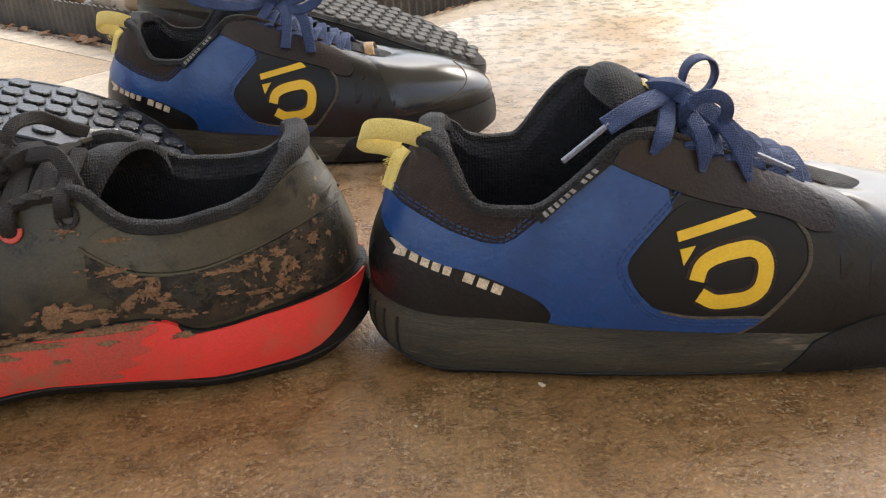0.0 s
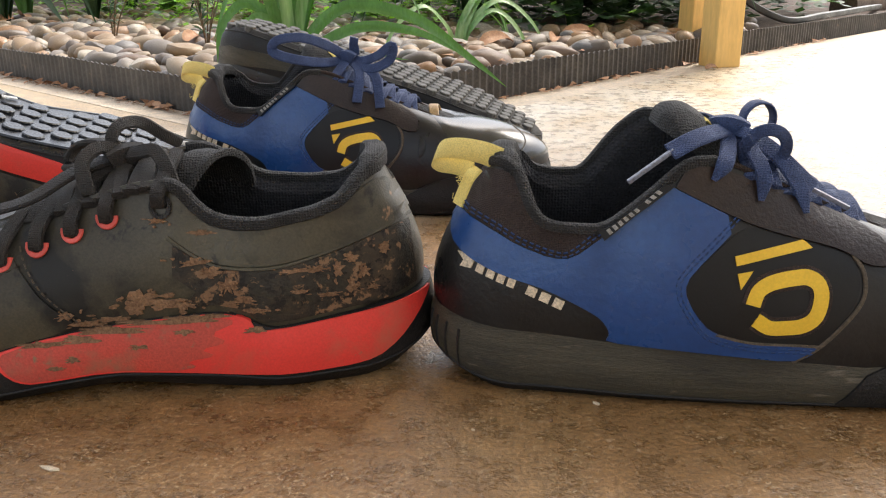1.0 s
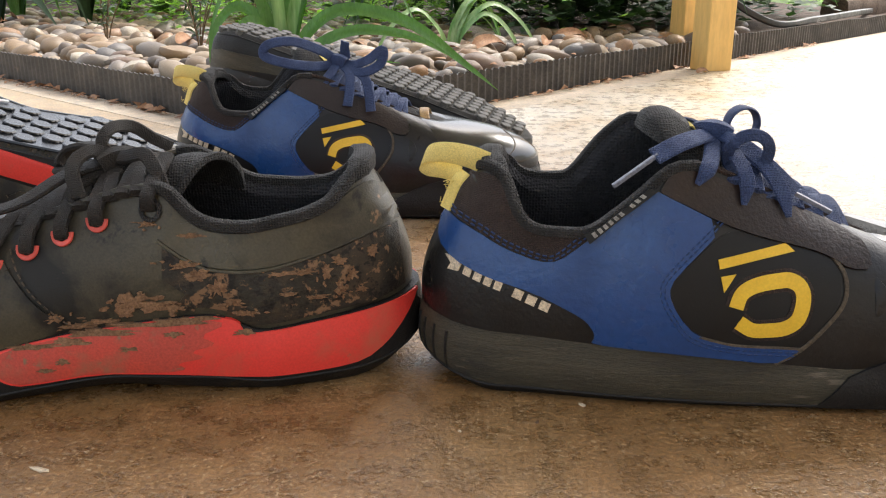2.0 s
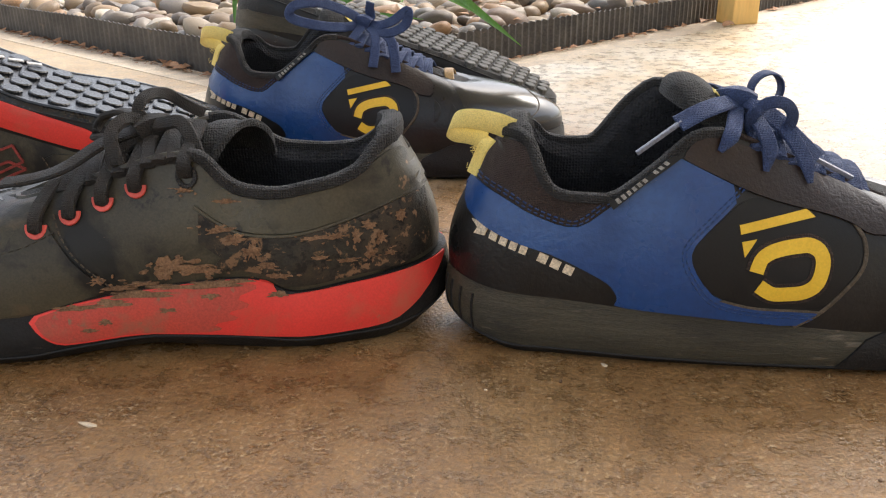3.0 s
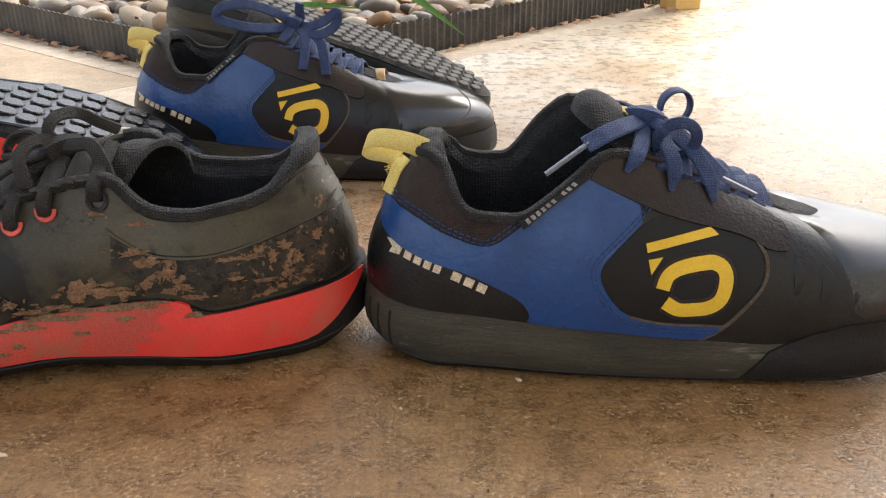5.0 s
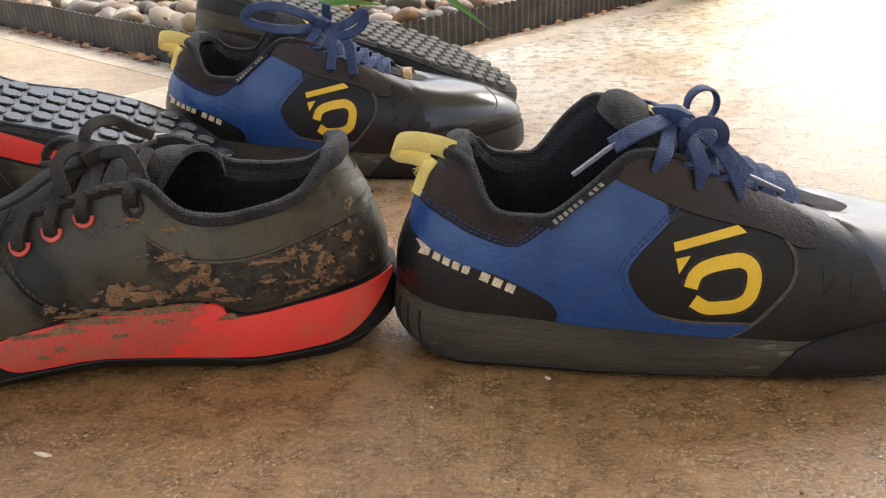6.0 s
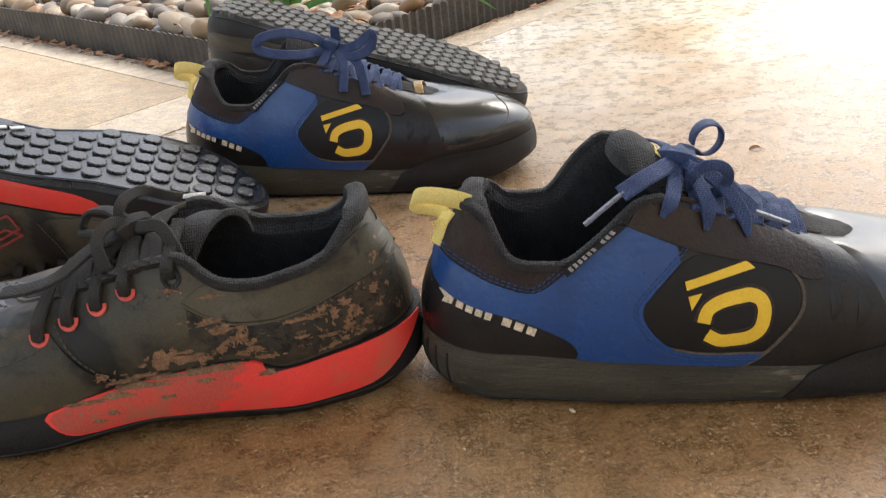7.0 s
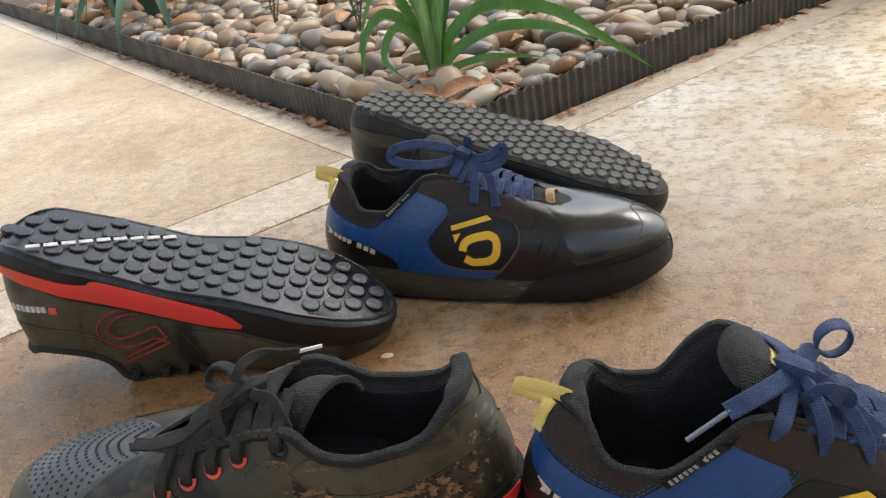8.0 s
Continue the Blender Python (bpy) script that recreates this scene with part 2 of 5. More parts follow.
M_OLIVE = material("muddy_black_olive_leather", (0.080, 0.069, 0.043), (0.040, 0.034, 0.022), 12, 900, 0.42, 0.14, grain=0.3, spec=0.42,
                   stains=[((0.010, 0.009, 0.007), 20.0, 0.48, 0.12), ((0.115, 0.080, 0.044), 30.0, 0.58, 0.14), ((0.24, 0.14, 0.075), 80.0, 0.69, 0.03), ((0.012, 0.010, 0.008), 70.0, 0.60, 0.08)])
M_KEEPER = material("tan_keeper_leather", (0.42, 0.27, 0.12), (0.32, 0.19, 0.08), 60, 700, 0.5, 0.2)
M_PRINT_DULL = material("dull_grey_print", (0.34, 0.32, 0.29), None, 200, 900, 0.6, 0.1)
M_EYESTAY = material("worn_dark_brown_leather", (0.026, 0.015, 0.011), (0.014, 0.009, 0.008), 22, 500, 0.42, 0.25, grain=0.3, stains=[((0.075, 0.038, 0.020), 40.0, 0.60, 0.14)], spec=0.35)
M_THREAD = material("dusty_thread", (0.10, 0.075, 0.05), None, 90, 900, 0.8, 0.2)
M_MUDDY = material("leather_with_flaking_mud", (0.034, 0.030, 0.022), (0.020, 0.018, 0.014), 18, 900, 0.55, 0.3, grain=0.4,
                   stains=[((0.085, 0.056, 0.033), 26.0, 0.46, 0.18), ((0.24, 0.138, 0.074), 120.0, 0.575, 0.05), ((0.013, 0.011, 0.009), 190.0, 0.54, 0.06), ((0.22, 0.125, 0.066), 55.0, 0.63, 0.03)], spec=0.36)
M_MUD = material("caked_mud", (0.27, 0.150, 0.078), (0.17, 0.092, 0.048), 120, 900, 0.9, 0.6)
M_RED = material("red_foam_midsole", (0.82, 0.055, 0.042), (0.74, 0.048, 0.036), 20, 900, 0.42, 0.05,
                 stains=[((0.60, 0.10, 0.06), 22.0, 0.52, 0.16), ((0.30, 0.17, 0.10), 90.0, 0.68, 0.06)], grain=0.12)
M_RED_DIRTY = material("mud-dulled_red_foam", (0.58, 0.070, 0.045), (0.46, 0.072, 0.048), 30, 900, 0.55, 0.15, grain=0.25,
                       stains=[((0.36, 0.12, 0.07), 40.0, 0.52, 0.16), ((0.26, 0.15, 0.085), 120.0, 0.62, 0.06)])
M_CORAL = material("coral_eyelet", (0.75, 0.10, 0.07), None, 100, 900, 0.45, 0.1, grain=0.1)
M_REDLINE = material("red_embroidery", (0.30, 0.045, 0.035), None, 100, 900, 0.7, 0.3)
M_GREYTOE = material("grey_perforated_synthetic", (0.085, 0.088, 0.090), (0.065, 0.067, 0.068), 40, 900, 0.42, 0.15, grain=0.2)
M_HOLE = material("dark_hole", (0.008, 0.008, 0.009), None, 40, 900, 0.9, 0.0)


# ---- mesh helpers ----
def finish(bm, name, mat_, smooth=True):
    me = bpy.data.meshes.new(name)
    bm.to_mesh(me)
    bm.free()
    me.materials.append(mat_)
    if smooth:
        me.polygons.foreach_set("use_smooth", [True] * len(me.polygons))
        me.set_sharp_from_angle(angle=radians(38))
    return me


def part(name, bm, mat_, parent, label="", smooth=True):
    ob = new(name, finish(bm, name, mat_, smooth))
    ob.parent = parent
    return tagged(ob, label) if label else ob


def grid_bm(rows, close_u=False, close_v=False, bm=None):
    """rows[i][j]: points; quads between neighbours."""
    bm = bm or bmesh.new()
    vs = [[bm.verts.new(p) for p in row] for row in rows]
    ni, nj = len(vs), len(vs[0])
    for i in range(ni if close_u else ni - 1):
        for j in range(nj if close_v else nj - 1):
            q = (vs[i][j], vs[(i + 1) % ni][j], vs[(i + 1) % ni][(j + 1) % nj], vs[i][(j + 1) % nj])
            if len(set(q)) == 4:
                try:
                    bm.faces.new(q)
                except ValueError:
                    pass
    return bm


def smooth_path(pts, n):
    """Catmull-Rom through pts, n points."""
    P = np.array(pts, float)
    P = np.vstack([2 * P[0] - P[1], P, 2 * P[-1] - P[-2]])
    out = []
    for t in np.linspace(0, len(P) - 3 - 1e-9, n):
        i = int(t)
        f = t - i
        a, b, c, d = P[i:i + 4]
        out.append(0.5 * (2 * b + (c - a) * f + (2 * a - 5 * b + 4 * c - d) * f * f + (3 * b - a - 3 * c + d) * f ** 3))
    return np.array(out)


def unit(v):
    v = np.array(v, float)
    return v / (np.linalg.norm(v) + 1e-12)


def sweep(path, ra, rb=None, up=(0, 0, 1), seg=8, taper=None, bm=None):
    """A closed tube or flat band along a path: half-width ra across, half-thickness rb along 'up'."""
    rb = rb or ra
    path = np.array(path, float)
    rows = []
    side0 = None
    for i, p in enumerate(path):
        tan = unit(path[min(i + 1, len(path) - 1)] - path[max(i - 1, 0)])
        u = np.array(up[i] if np.ndim(up) == 2 else up, float)
        s = np.cross(tan, u)
        s = unit(s) if np.linalg.norm(s) > 0.15 else side0 if side0 is not None else unit(np.cross(tan, (0.3, 1, 0.2)))
        if side0 is not None and np.dot(s, side0) < 0 and np.ndim(up) != 2:
            s = -s
        side0 = s
        nrm = np.cross(s, tan)
        k = taper[i] if taper is not None else 1.0
        rows.append([p + k * ra * math.copysign(abs(math.cos(a)) ** 0.6, math.cos(a)) * s + k * rb * math.copysign(abs(math.sin(a)) ** 0.6, math.sin(a)) * nrm for a in np.linspace(0, 2 * math.pi, seg, endpoint=False)])
    bm = grid_bm(rows, close_v=True, bm=bm)
    bm.verts.ensure_lookup_table()
    n = len(bm.verts)
    for first in (n - len(rows) * seg, n - seg):
        try:
            bm.faces.new([bm.verts[first + k] for k in range(seg)])
        except ValueError:
            pass
    return bm


def box(size, centre=(0, 0, 0), bevel=0.0, bm=None, rot=None):
    bm = bm or bmesh.new()
    m = Matrix.Translation(centre) @ (rot or Matrix()) @ Matrix.Diagonal((*size, 1))
    r = bmesh.ops.create_cube(bm, size=1.0, matrix=m)
    if bevel:
        bmesh.ops.bevel(bm, geom=list({e for v in r["verts"] for e in v.link_edges}), offset=bevel, segments=2, affect="EDGES", profile=0.6)
    return bm


def prism(poly, z0, z1, bevel=0.0):
    bm = bmesh.new()
    low = [bm.verts.new((x, y, z0)) for x, y in poly]
    top = [bm.verts.new((x, y, z1)) for x, y in poly]
    bm.faces.new(top)
    bm.faces.new(low[::-1])
    n = len(poly)
    for i in range(n):
        bm.faces.new((low[i], low[(i + 1) % n], top[(i + 1) % n], top[i]))
    bmesh.ops.recalc_face_normals(bm, faces=bm.faces)
    if bevel:
        bmesh.ops.bevel(bm, geom=[e for e in bm.edges if all(v.co.z > (z0 + z1) / 2 for v in e.verts)], offset=bevel, segments=2, affect="EDGES")
    return bm


# ---- the shoe: a sole outline, a topline, and a surface drawn between them ----
class Last:
    def __init__(self, L, width, wall, spring, near, far, near_sign, heel_round=0.042, toe_round=0.075, inset=0.0):
        self.L, self.width, self.wall, self.spring, self.ns = L, np.array(width), np.array(wall), np.array(spring), near_sign
        self.near, self.far, self.hr, self.tr, self.inset = np.array(near), np.array(far), heel_round, toe_round, inset
        self.kd = {}

    def smooth1(self, x, xs, ys):
        d = 0.006
        return sum(np.interp(np.clip(x + k * d, 0, self.L), xs, ys) for k in (-1, -0.5, 0, 0.5, 1)) / 5

    def hw(self, u, sign=1):
        """Half-width on that side of the axis: the width rows hold the outer side's and the inner side's."""
        outer, inner = (self.smooth1(u, self.width[:, 0], self.width[:, k]) for k in (1, 2))
        w = np.where(np.asarray(sign) * self.ns > 0, outer, inner)
        w = w * np.sqrt(np.clip(1 - np.clip(1 - u / self.hr, 0, 1) ** 2, 0, 1))
        return w * np.clip(1 - np.clip((u - self.L + self.tr) / self.tr, 0, 1) ** 2.3, 0, 1) ** 0.5

    def ws(self, u):
        return self.smooth1(u, self.wall[:, 0], self.wall[:, 1])

    def sp(self, u):
        return self.smooth1(u, self.spring[:, 0], self.spring[:, 1])

    def outline(self, th):
        u = self.L / 2 * (1 - np.cos(th))
        sd = np.where(np.sin(th) >= 0, 1.0, -1.0)
        out = np.stack([-np.cos(th) * np.abs(np.cos(th)) ** 3, np.sin(th)], -1)
        out /= np.linalg.norm(out, axis=-1, keepdims=True)
        return u, sd * self.hw(u, sd), out

    def top(self, th):
        u = self.L / 2 * (1 - np.cos(th))
        isnear = (np.sin(th) >= 0) == (self.ns > 0)
        sd = np.where(np.sin(th) >= 0, 1.0, -1.0)
        q = []
        for k in (1, 2, 3):
            a = sum(np.interp(np.clip(u + d, 0, self.L), self.near[:, 0], self.near[:, k]) for d in (-0.004, 0, 0.004)) / 3
            b = sum(np.interp(np.clip(u + d, 0, self.L), self.far[:, 0], self.far[:, k]) for d in (-0.004, 0, 0.004)) / 3
            e = np.clip(np.minimum(u, self.L - u) / 0.012, 0, 1)
            mid = (a + b) / 2
            q.append(mid + (np.where(isnear, a, b) - mid) * e)
        return np.stack([q[0], sd * q[1] * np.clip(np.abs(np.sin(th)) * 8, 0, 1), q[2]], -1)

    def surf(self, th, s):
        th, s = np.broadcast_arrays(np.asarray(th, float), np.asarray(s, float))
        u, v, out = self.outline(th)
        P = np.stack([u, v, self.ws(u)], -1)
        Q = self.top(th)
        h = (Q - P)[..., 2:3]
        up = np.array([0, 0, 1.0])
        o3 = np.concatenate([out, np.zeros_like(out[..., :1])], -1)
        P = P - o3 * self.inset * np.clip(1 - u / 0.2, 0, 1)[..., None]
        f = np.clip((u - 0.14) / (self.L * 0.3), 0, 1)[..., None]
        f = f * f * (3 - 2 * f)
        hor = (P - Q) * np.array([1, 1, 0])
        C1 = P + o3 * (0.0035 + 0.001 * f) + up * h * (0.42 + 0.12 * f)
        C2 = Q + hor * (0.42 + 0.16 * f) + up * h * (-0.30 + 0.30 * f)
        s = s[..., None]
        return (1 - s) ** 3 * P + 3 * s * (1 - s) ** 2 * C1 + 3 * s * s * (1 - s) * C2 + s ** 3 * Q

    def upper(self, n=132, rows=18):
        th = np.linspace(0, 2 * math.pi, n, endpoint=False)
        return grid_bm([self.surf(th, s) for s in np.linspace(0, 1, rows)], close_v=True)

    def lining(self, n=96):
        th = np.linspace(0, 2 * math.pi, n, endpoint=False)
        _, _, out = self.outline(th)
        o3 = np.concatenate([out, np.zeros((n, 1))], -1)
        rows = [self.surf(th, s) - o3 * d - np.array([0, 0, e]) for s, d, e in ((1.0, 0.0, 0.0), (0.98, 0.004, 0.001), (0.9, 0.008, 0.002), (0.6, 0.009, 0.003), (0.3, 0.008, 0.002), (0.08, 0.008, 0.0))]
        bm = grid_bm(rows, close_v=True)
        bm.verts.ensure_lookup_table()
        bm.faces.new([bm.verts[len(bm.verts) - n + k] for k in range(n)])
        return bm

    def collar(self, u1, r, n=90):
        t1 = math.acos(1 - 2 * u1 / self.L)
        th = np.linspace(-t1, t1, n)
        path = self.top(np.mod(th, 2 * math.pi))
        return sweep(path, r, r * 0.95, up=(0, 0, 1), seg=10)

    def throat_edge(self, u0, r):
        t0 = math.acos(1 - 2 * u0 / self.L)
        th = np.linspace(t0, 2 * math.pi - t0, 70)
        return sweep(self.top(th), r, r, seg=6)

    def wall_point(self, th, f, off=0.0):
        u, v, out = self.outline(th)
        lo, hi = self.sp(u), self.ws(u)
        k = -0.004 * np.clip(1 - np.asarray(f) * 6, 0, 1) + 0.0022 * np.sin(math.pi * np.clip(f, 0, 1)) + off
        k = np.asarray(k)
        return np.stack([u + out[..., 0] * k, v + out[..., 1] * k, lo + (hi - lo) * f], -1)

    def sole(self, f0, f1, n=132, bottom=True, rows=5):
        th = np.linspace(0, 2 * math.pi, n, endpoint=False)
        bm = grid_bm([self.wall_point(th, f) for f in np.linspace(f0, f1, rows)], close_v=True)
        bm.verts.ensure_lookup_table()
        first = 0 if bottom else (rows - 1) * n
        v = [bm.verts[first + i] for i in range(n)]
        for i in range(n // 2):
            a, b, c, d = v[i], v[i + 1], v[(-i - 1) % n], v[(-i) % n]
            q = list(dict.fromkeys((a, b, c, d)))
            if len(q) > 2:
                bm.faces.new(q)
        return bm

    def rim(self, f, r, n=132):
        th = np.linspace(0, 2 * math.pi, n)
        return sweep(self.wall_point(np.mod(th, 2 * math.pi), f), r, r, seg=6)

    def tree(self, side):
        if side not in self.kd:
            from mathutils import kdtree
            th = np.linspace(0.0, math.pi, 300) if side > 0 else np.linspace(math.pi, 2 * math.pi, 300)
            T, S_ = np.meshgrid(th, np.linspace(0, 1, 80))
            pts = self.surf(T, S_)
            du = self.surf(T + 1e-3, S_) - self.surf(T - 1e-3, S_)
            ds = self.surf(T, np.clip(S_ + 1e-3, 0, 1)) - self.surf(T, np.clip(S_ - 1e-3, 0, 1))
            nr = np.cross(du, ds)
            nr /= np.linalg.norm(nr, axis=-1, keepdims=True) + 1e-12
            pts, nr = pts.reshape(-1, 3), nr.reshape(-1, 3)
            tree_ = kdtree.KDTree(len(pts))
            for i, p in enumerate(pts):
                tree_.insert((p[0], 0, p[2]), i)
            tree_.balance()
            self.kd[side] = (tree_, pts, nr)
        return self.kd[side]

    def on_many(self, us, hs, side, off):
        """The places on the upper's side that show at lengths us and heights hs, raised by off."""
        us, hs = np.asarray(us, float), np.asarray(hs, float)
        tree_, pts, nr = self.tree(side)
        T = np.empty(len(us))
        S_ = np.empty(len(us))
        lo = 0.0 if side > 0 else math.pi
        for i, (u, w) in enumerate(zip(us, hs)):
            k = tree_.find((u, 0, w))[1]
            T[i], S_[i] = lo + math.pi * (k % 300) / 299, (k // 300) / 79
        for _ in range(5):
            p0 = self.surf(T, S_)
            ct = np.clip(T, lo + 2e-3, lo + math.pi - 2e-3)
            dt = (self.surf(ct + 1e-3, S_) - self.surf(ct - 1e-3, S_)) / 2e-3
            cs = np.clip(S_, 1e-3, 1 - 1e-3)
            ds = (self.surf(T, cs + 1e-3) - self.surf(T, cs - 1e-3)) / 2e-3
            eu, ew = us - p0[:, 0], hs - p0[:, 2]
            det = dt[:, 0] * ds[:, 2] - dt[:, 2] * ds[:, 0]
            det = np.where(np.abs(det) < 1e-7, 1e-7, det)
            T = np.clip(T + np.clip((eu * ds[:, 2] - ew * ds[:, 0]) / det, -0.03, 0.03), lo + 1e-3, lo + math.pi - 1e-3)
            S_ = np.clip(S_ + np.clip((dt[:, 0] * ew - dt[:, 2] * eu) / det, -0.05, 0.05), 0, 1)
        nn = np.cross(dt, ds)
        nn /= np.linalg.norm(nn, axis=1, keepdims=True) + 1e-12
        nn *= np.where(nn[:, 1] * side < 0, -1.0, 1.0)[:, None]
        return self.surf(T, S_) + nn * np.asarray(off, float).reshape(-1, 1)

    def on(self, u, w, side, off=0.0):
        return self.on_many([u], [w], side, [off])[0]

    def patch(self, poly, side, off=0.0009, cell=0.005):
        """A thin panel laid on the side of the upper, its outline in length and height."""
        return lay(poly, lambda us, hs, o: self.on_many(us, hs, side, o), off, cell)

    def wall_patch(self, poly, side, off=0.0012, cell=0.006):
        """The same on the sole's wall; the outline in length and height above the ground."""
        def put(us, hs, o):
            us = np.clip(us, 0.0, self.L)
            th = np.arccos(1 - 2 * us / self.L)
            th = th if side > 0 else 2 * math.pi - th
            lo, hi = self.sp(us), self.ws(us)
            return self.wall_point(th, (hs - lo) / (hi - lo), np.asarray(o, float))
        return lay(poly, put, off, cell)


def lay(poly, put, off, cell):
    bm = bmesh.new()
    sheet = bm.faces.new([bm.verts.new((x, 0, z)) for x, z in poly])
    bm.normal_update()
    bmesh.ops.triangulate(bm, faces=[sheet], ngon_method="EAR_CLIP")
    xs, zs = [p[0] for p in poly], [p[1] for p in poly]
    for lo, hi, axis in ((min(xs), max(xs), (1, 0, 0)), (min(zs), max(zs), (0, 0, 1))):
        for k in np.arange(lo + cell, hi, cell):
            bmesh.ops.bisect_plane(bm, geom=list(bm.verts) + list(bm.edges) + list(bm.faces), dist=1e-6, plane_co=(k, 0, k), plane_no=axis)
    bm.normal_update()
    bmesh.ops.triangulate(bm, faces=[f for f in bm.faces if len(f.verts) > 4])
    r = bmesh.ops.extrude_face_region(bm, geom=list(bm.faces))
    raised = {v for v in r["geom"] if isinstance(v, bmesh.types.BMVert)}
    vs = list(bm.verts)
    placed = put(np.array([v.co.x for v in vs]), np.array([v.co.z for v in vs]), np.array([off if v in raised else -0.0015 for v in vs]))
    for v, q in zip(vs, placed):
        v.co = Vector(q)
    bmesh.ops.recalc_face_normals(bm, faces=bm.faces)
    return bm


def rounded(poly, turns=1):
    """Cuts the corners of a closed outline."""
    for _ in range(turns):
        P = np.array(poly)
        Q = np.roll(P, -1, axis=0)
        poly = [tuple(x) for pair in zip(P * 0.78 + Q * 0.22, P * 0.22 + Q * 0.78) for x in pair]
    return poly


def inset_line(line, d):
    """The line moved sideways, to its left for a positive d."""
    P = np.array(line, float)
    T = np.array([unit(P[min(i + 1, len(P) - 1)] - P[max(i - 1, 0)]) for i in range(len(P))])
    return [tuple(p) for p in P - np.stack([-T[:, 1], T[:, 0]], -1) * d]


def band(line, half):
    """The outline of a stroke of that half-width along a line."""
    P = np.array(line, float)
    T = np.array([unit(P[min(i + 1, len(P) - 1)] - P[max(i - 1, 0)]) for i in range(len(P))])
    N = np.stack([-T[:, 1], T[:, 0]], -1)
    return [tuple(p) for p in P + N * half] + [tuple(p) for p in (P - N * half)[::-1]]


def letters(line, count, height, gap=0.3):
    """Plain bars in place of letters along a line."""
    a, b = np.array(line[0]), np.array(line[1])
    d = (b - a) / count
    n = unit((-d[1], d[0])) * height / 2
    return [[tuple(a + d * (i + gap / 2) - n), tuple(a + d * (i + 1 - gap / 2) - n), tuple(a + d * (i + 1 - gap / 2) + n), tuple(a + d * (i + gap / 2) + n)] for i in range(count)]


def stitches(last, line, side, mat_, parent, step=0.0032, name="stitching"):
    P = smooth_path([(*p, 0) for p in line], 200)[:, :2]
    run = np.concatenate([[0], np.cumsum(np.linalg.norm(np.diff(P, axis=0), axis=1))])
    bm = bmesh.new()
    ds = (np.arange(0, run[-1] - step, step)[:, None] + np.array([0, 0.31, 0.62]) * step).ravel()
    pts = last.on_many(np.interp(ds, run, P[:, 0]), np.interp(ds, run, P[:, 1]), side, np.full(len(ds), 0.0012))
    for k in range(0, len(pts), 3):
        sweep(pts[k:k + 3], 0.00045, 0.0004, up=(0, side, 0.2), seg=4, bm=bm)
    return part(name, bm, mat_, parent)


def lug_mesh(name, r, h, mat_, squash=1.0, seg=12):
    bm = bmesh.new()
    for k, (rr, z) in enumerate(((1.0, 0.003), (1.0, -h * 0.7), (0.86, -h))):
        for i in range(seg):
            a = 2 * math.pi * i / seg
            bm.verts.new((rr * r * squash * math.cos(a), rr * r * math.sin(a), z))
    bm.verts.ensure_lookup_table()
    for k in range(2):
        for i in range(seg):
            bm.faces.new([bm.verts[k * seg + i], bm.verts[k * seg + (i + 1) % seg], bm.verts[(k + 1) * seg + (i + 1) % seg], bm.verts[(k + 1) * seg + i]])
    bm.faces.new([bm.verts[2 * seg + i] for i in range(seg)])
    bmesh.ops.recalc_face_normals(bm, faces=bm.faces)
    return finish(bm, name, mat_, False)


def tread(last, outsole, me, du, dv, inset, skip=None):
    i = 0
    u = 0.010
    while u < last.L - 0.008:
        for k in range(-7, 8):
            v = (k + (0.5 if i % 2 else 0)) * dv
            if abs(v) < float(last.hw(np.array(u), 1 if v > 0 else -1)) - inset and not (skip and skip(u, v)):
                lug = new("lug", me)
                lug.parent = outsole
                lug.location = (u, v, float(last.sp(np.array(u))) + 0.0002)
        u += du
        i += 1


def tongue_bm(line, widths, thick, curl=0.35):
    C = smooth_path(line, 26)
    W = np.interp(np.linspace(0, 1, 26), np.linspace(0, 1, len(widths)), widths)
    T = np.interp(np.linspace(0, 1, 26), np.linspace(0, 1, len(thick)), thick)
    rows = []
    for i, c in enumerate(C):
        tan = unit(C[min(i + 1, 25)] - C[max(i - 1, 0)])
        nrm = np.cross((0, 1, 0), tan)
        nrm = nrm if nrm[2] > 0 else -nrm
        row = []
        for a in np.linspace(0, 2 * math.pi, 20, endpoint=False):
            v = W[i] * math.copysign(abs(math.cos(a)) ** 0.7, math.cos(a))
            row.append(c + np.array([0, v, 0]) + nrm * (T[i] * math.copysign(abs(math.sin(a)) ** 0.8, math.sin(a)) - curl * v * v / 0.04))
        rows.append(row)
    bm = grid_bm(rows, close_v=True)
    bm.verts.ensure_lookup_table()
    for first in (0, len(bm.verts) - 20):
        bm.faces.new([bm.verts[first + k] for k in range(20)])
    return bm


def lace(name, pts, half, thick, mat_, parent, up=(0, 0, 1), n=26, label=""):
    return part(name, sweep(smooth_path(pts, n), half, thick, up=up, seg=8), mat_, parent, label)


def aglet(a, b, parent, mat_=None, r=0.0011):
    return part("lace_tip", sweep([a, np.array(a) * 0.5 + np.array(b) * 0.5, b], r, r, up=(0, 1, 0.3), seg=8), mat_ or M_AGLET, parent, "clear plastic lace tip")


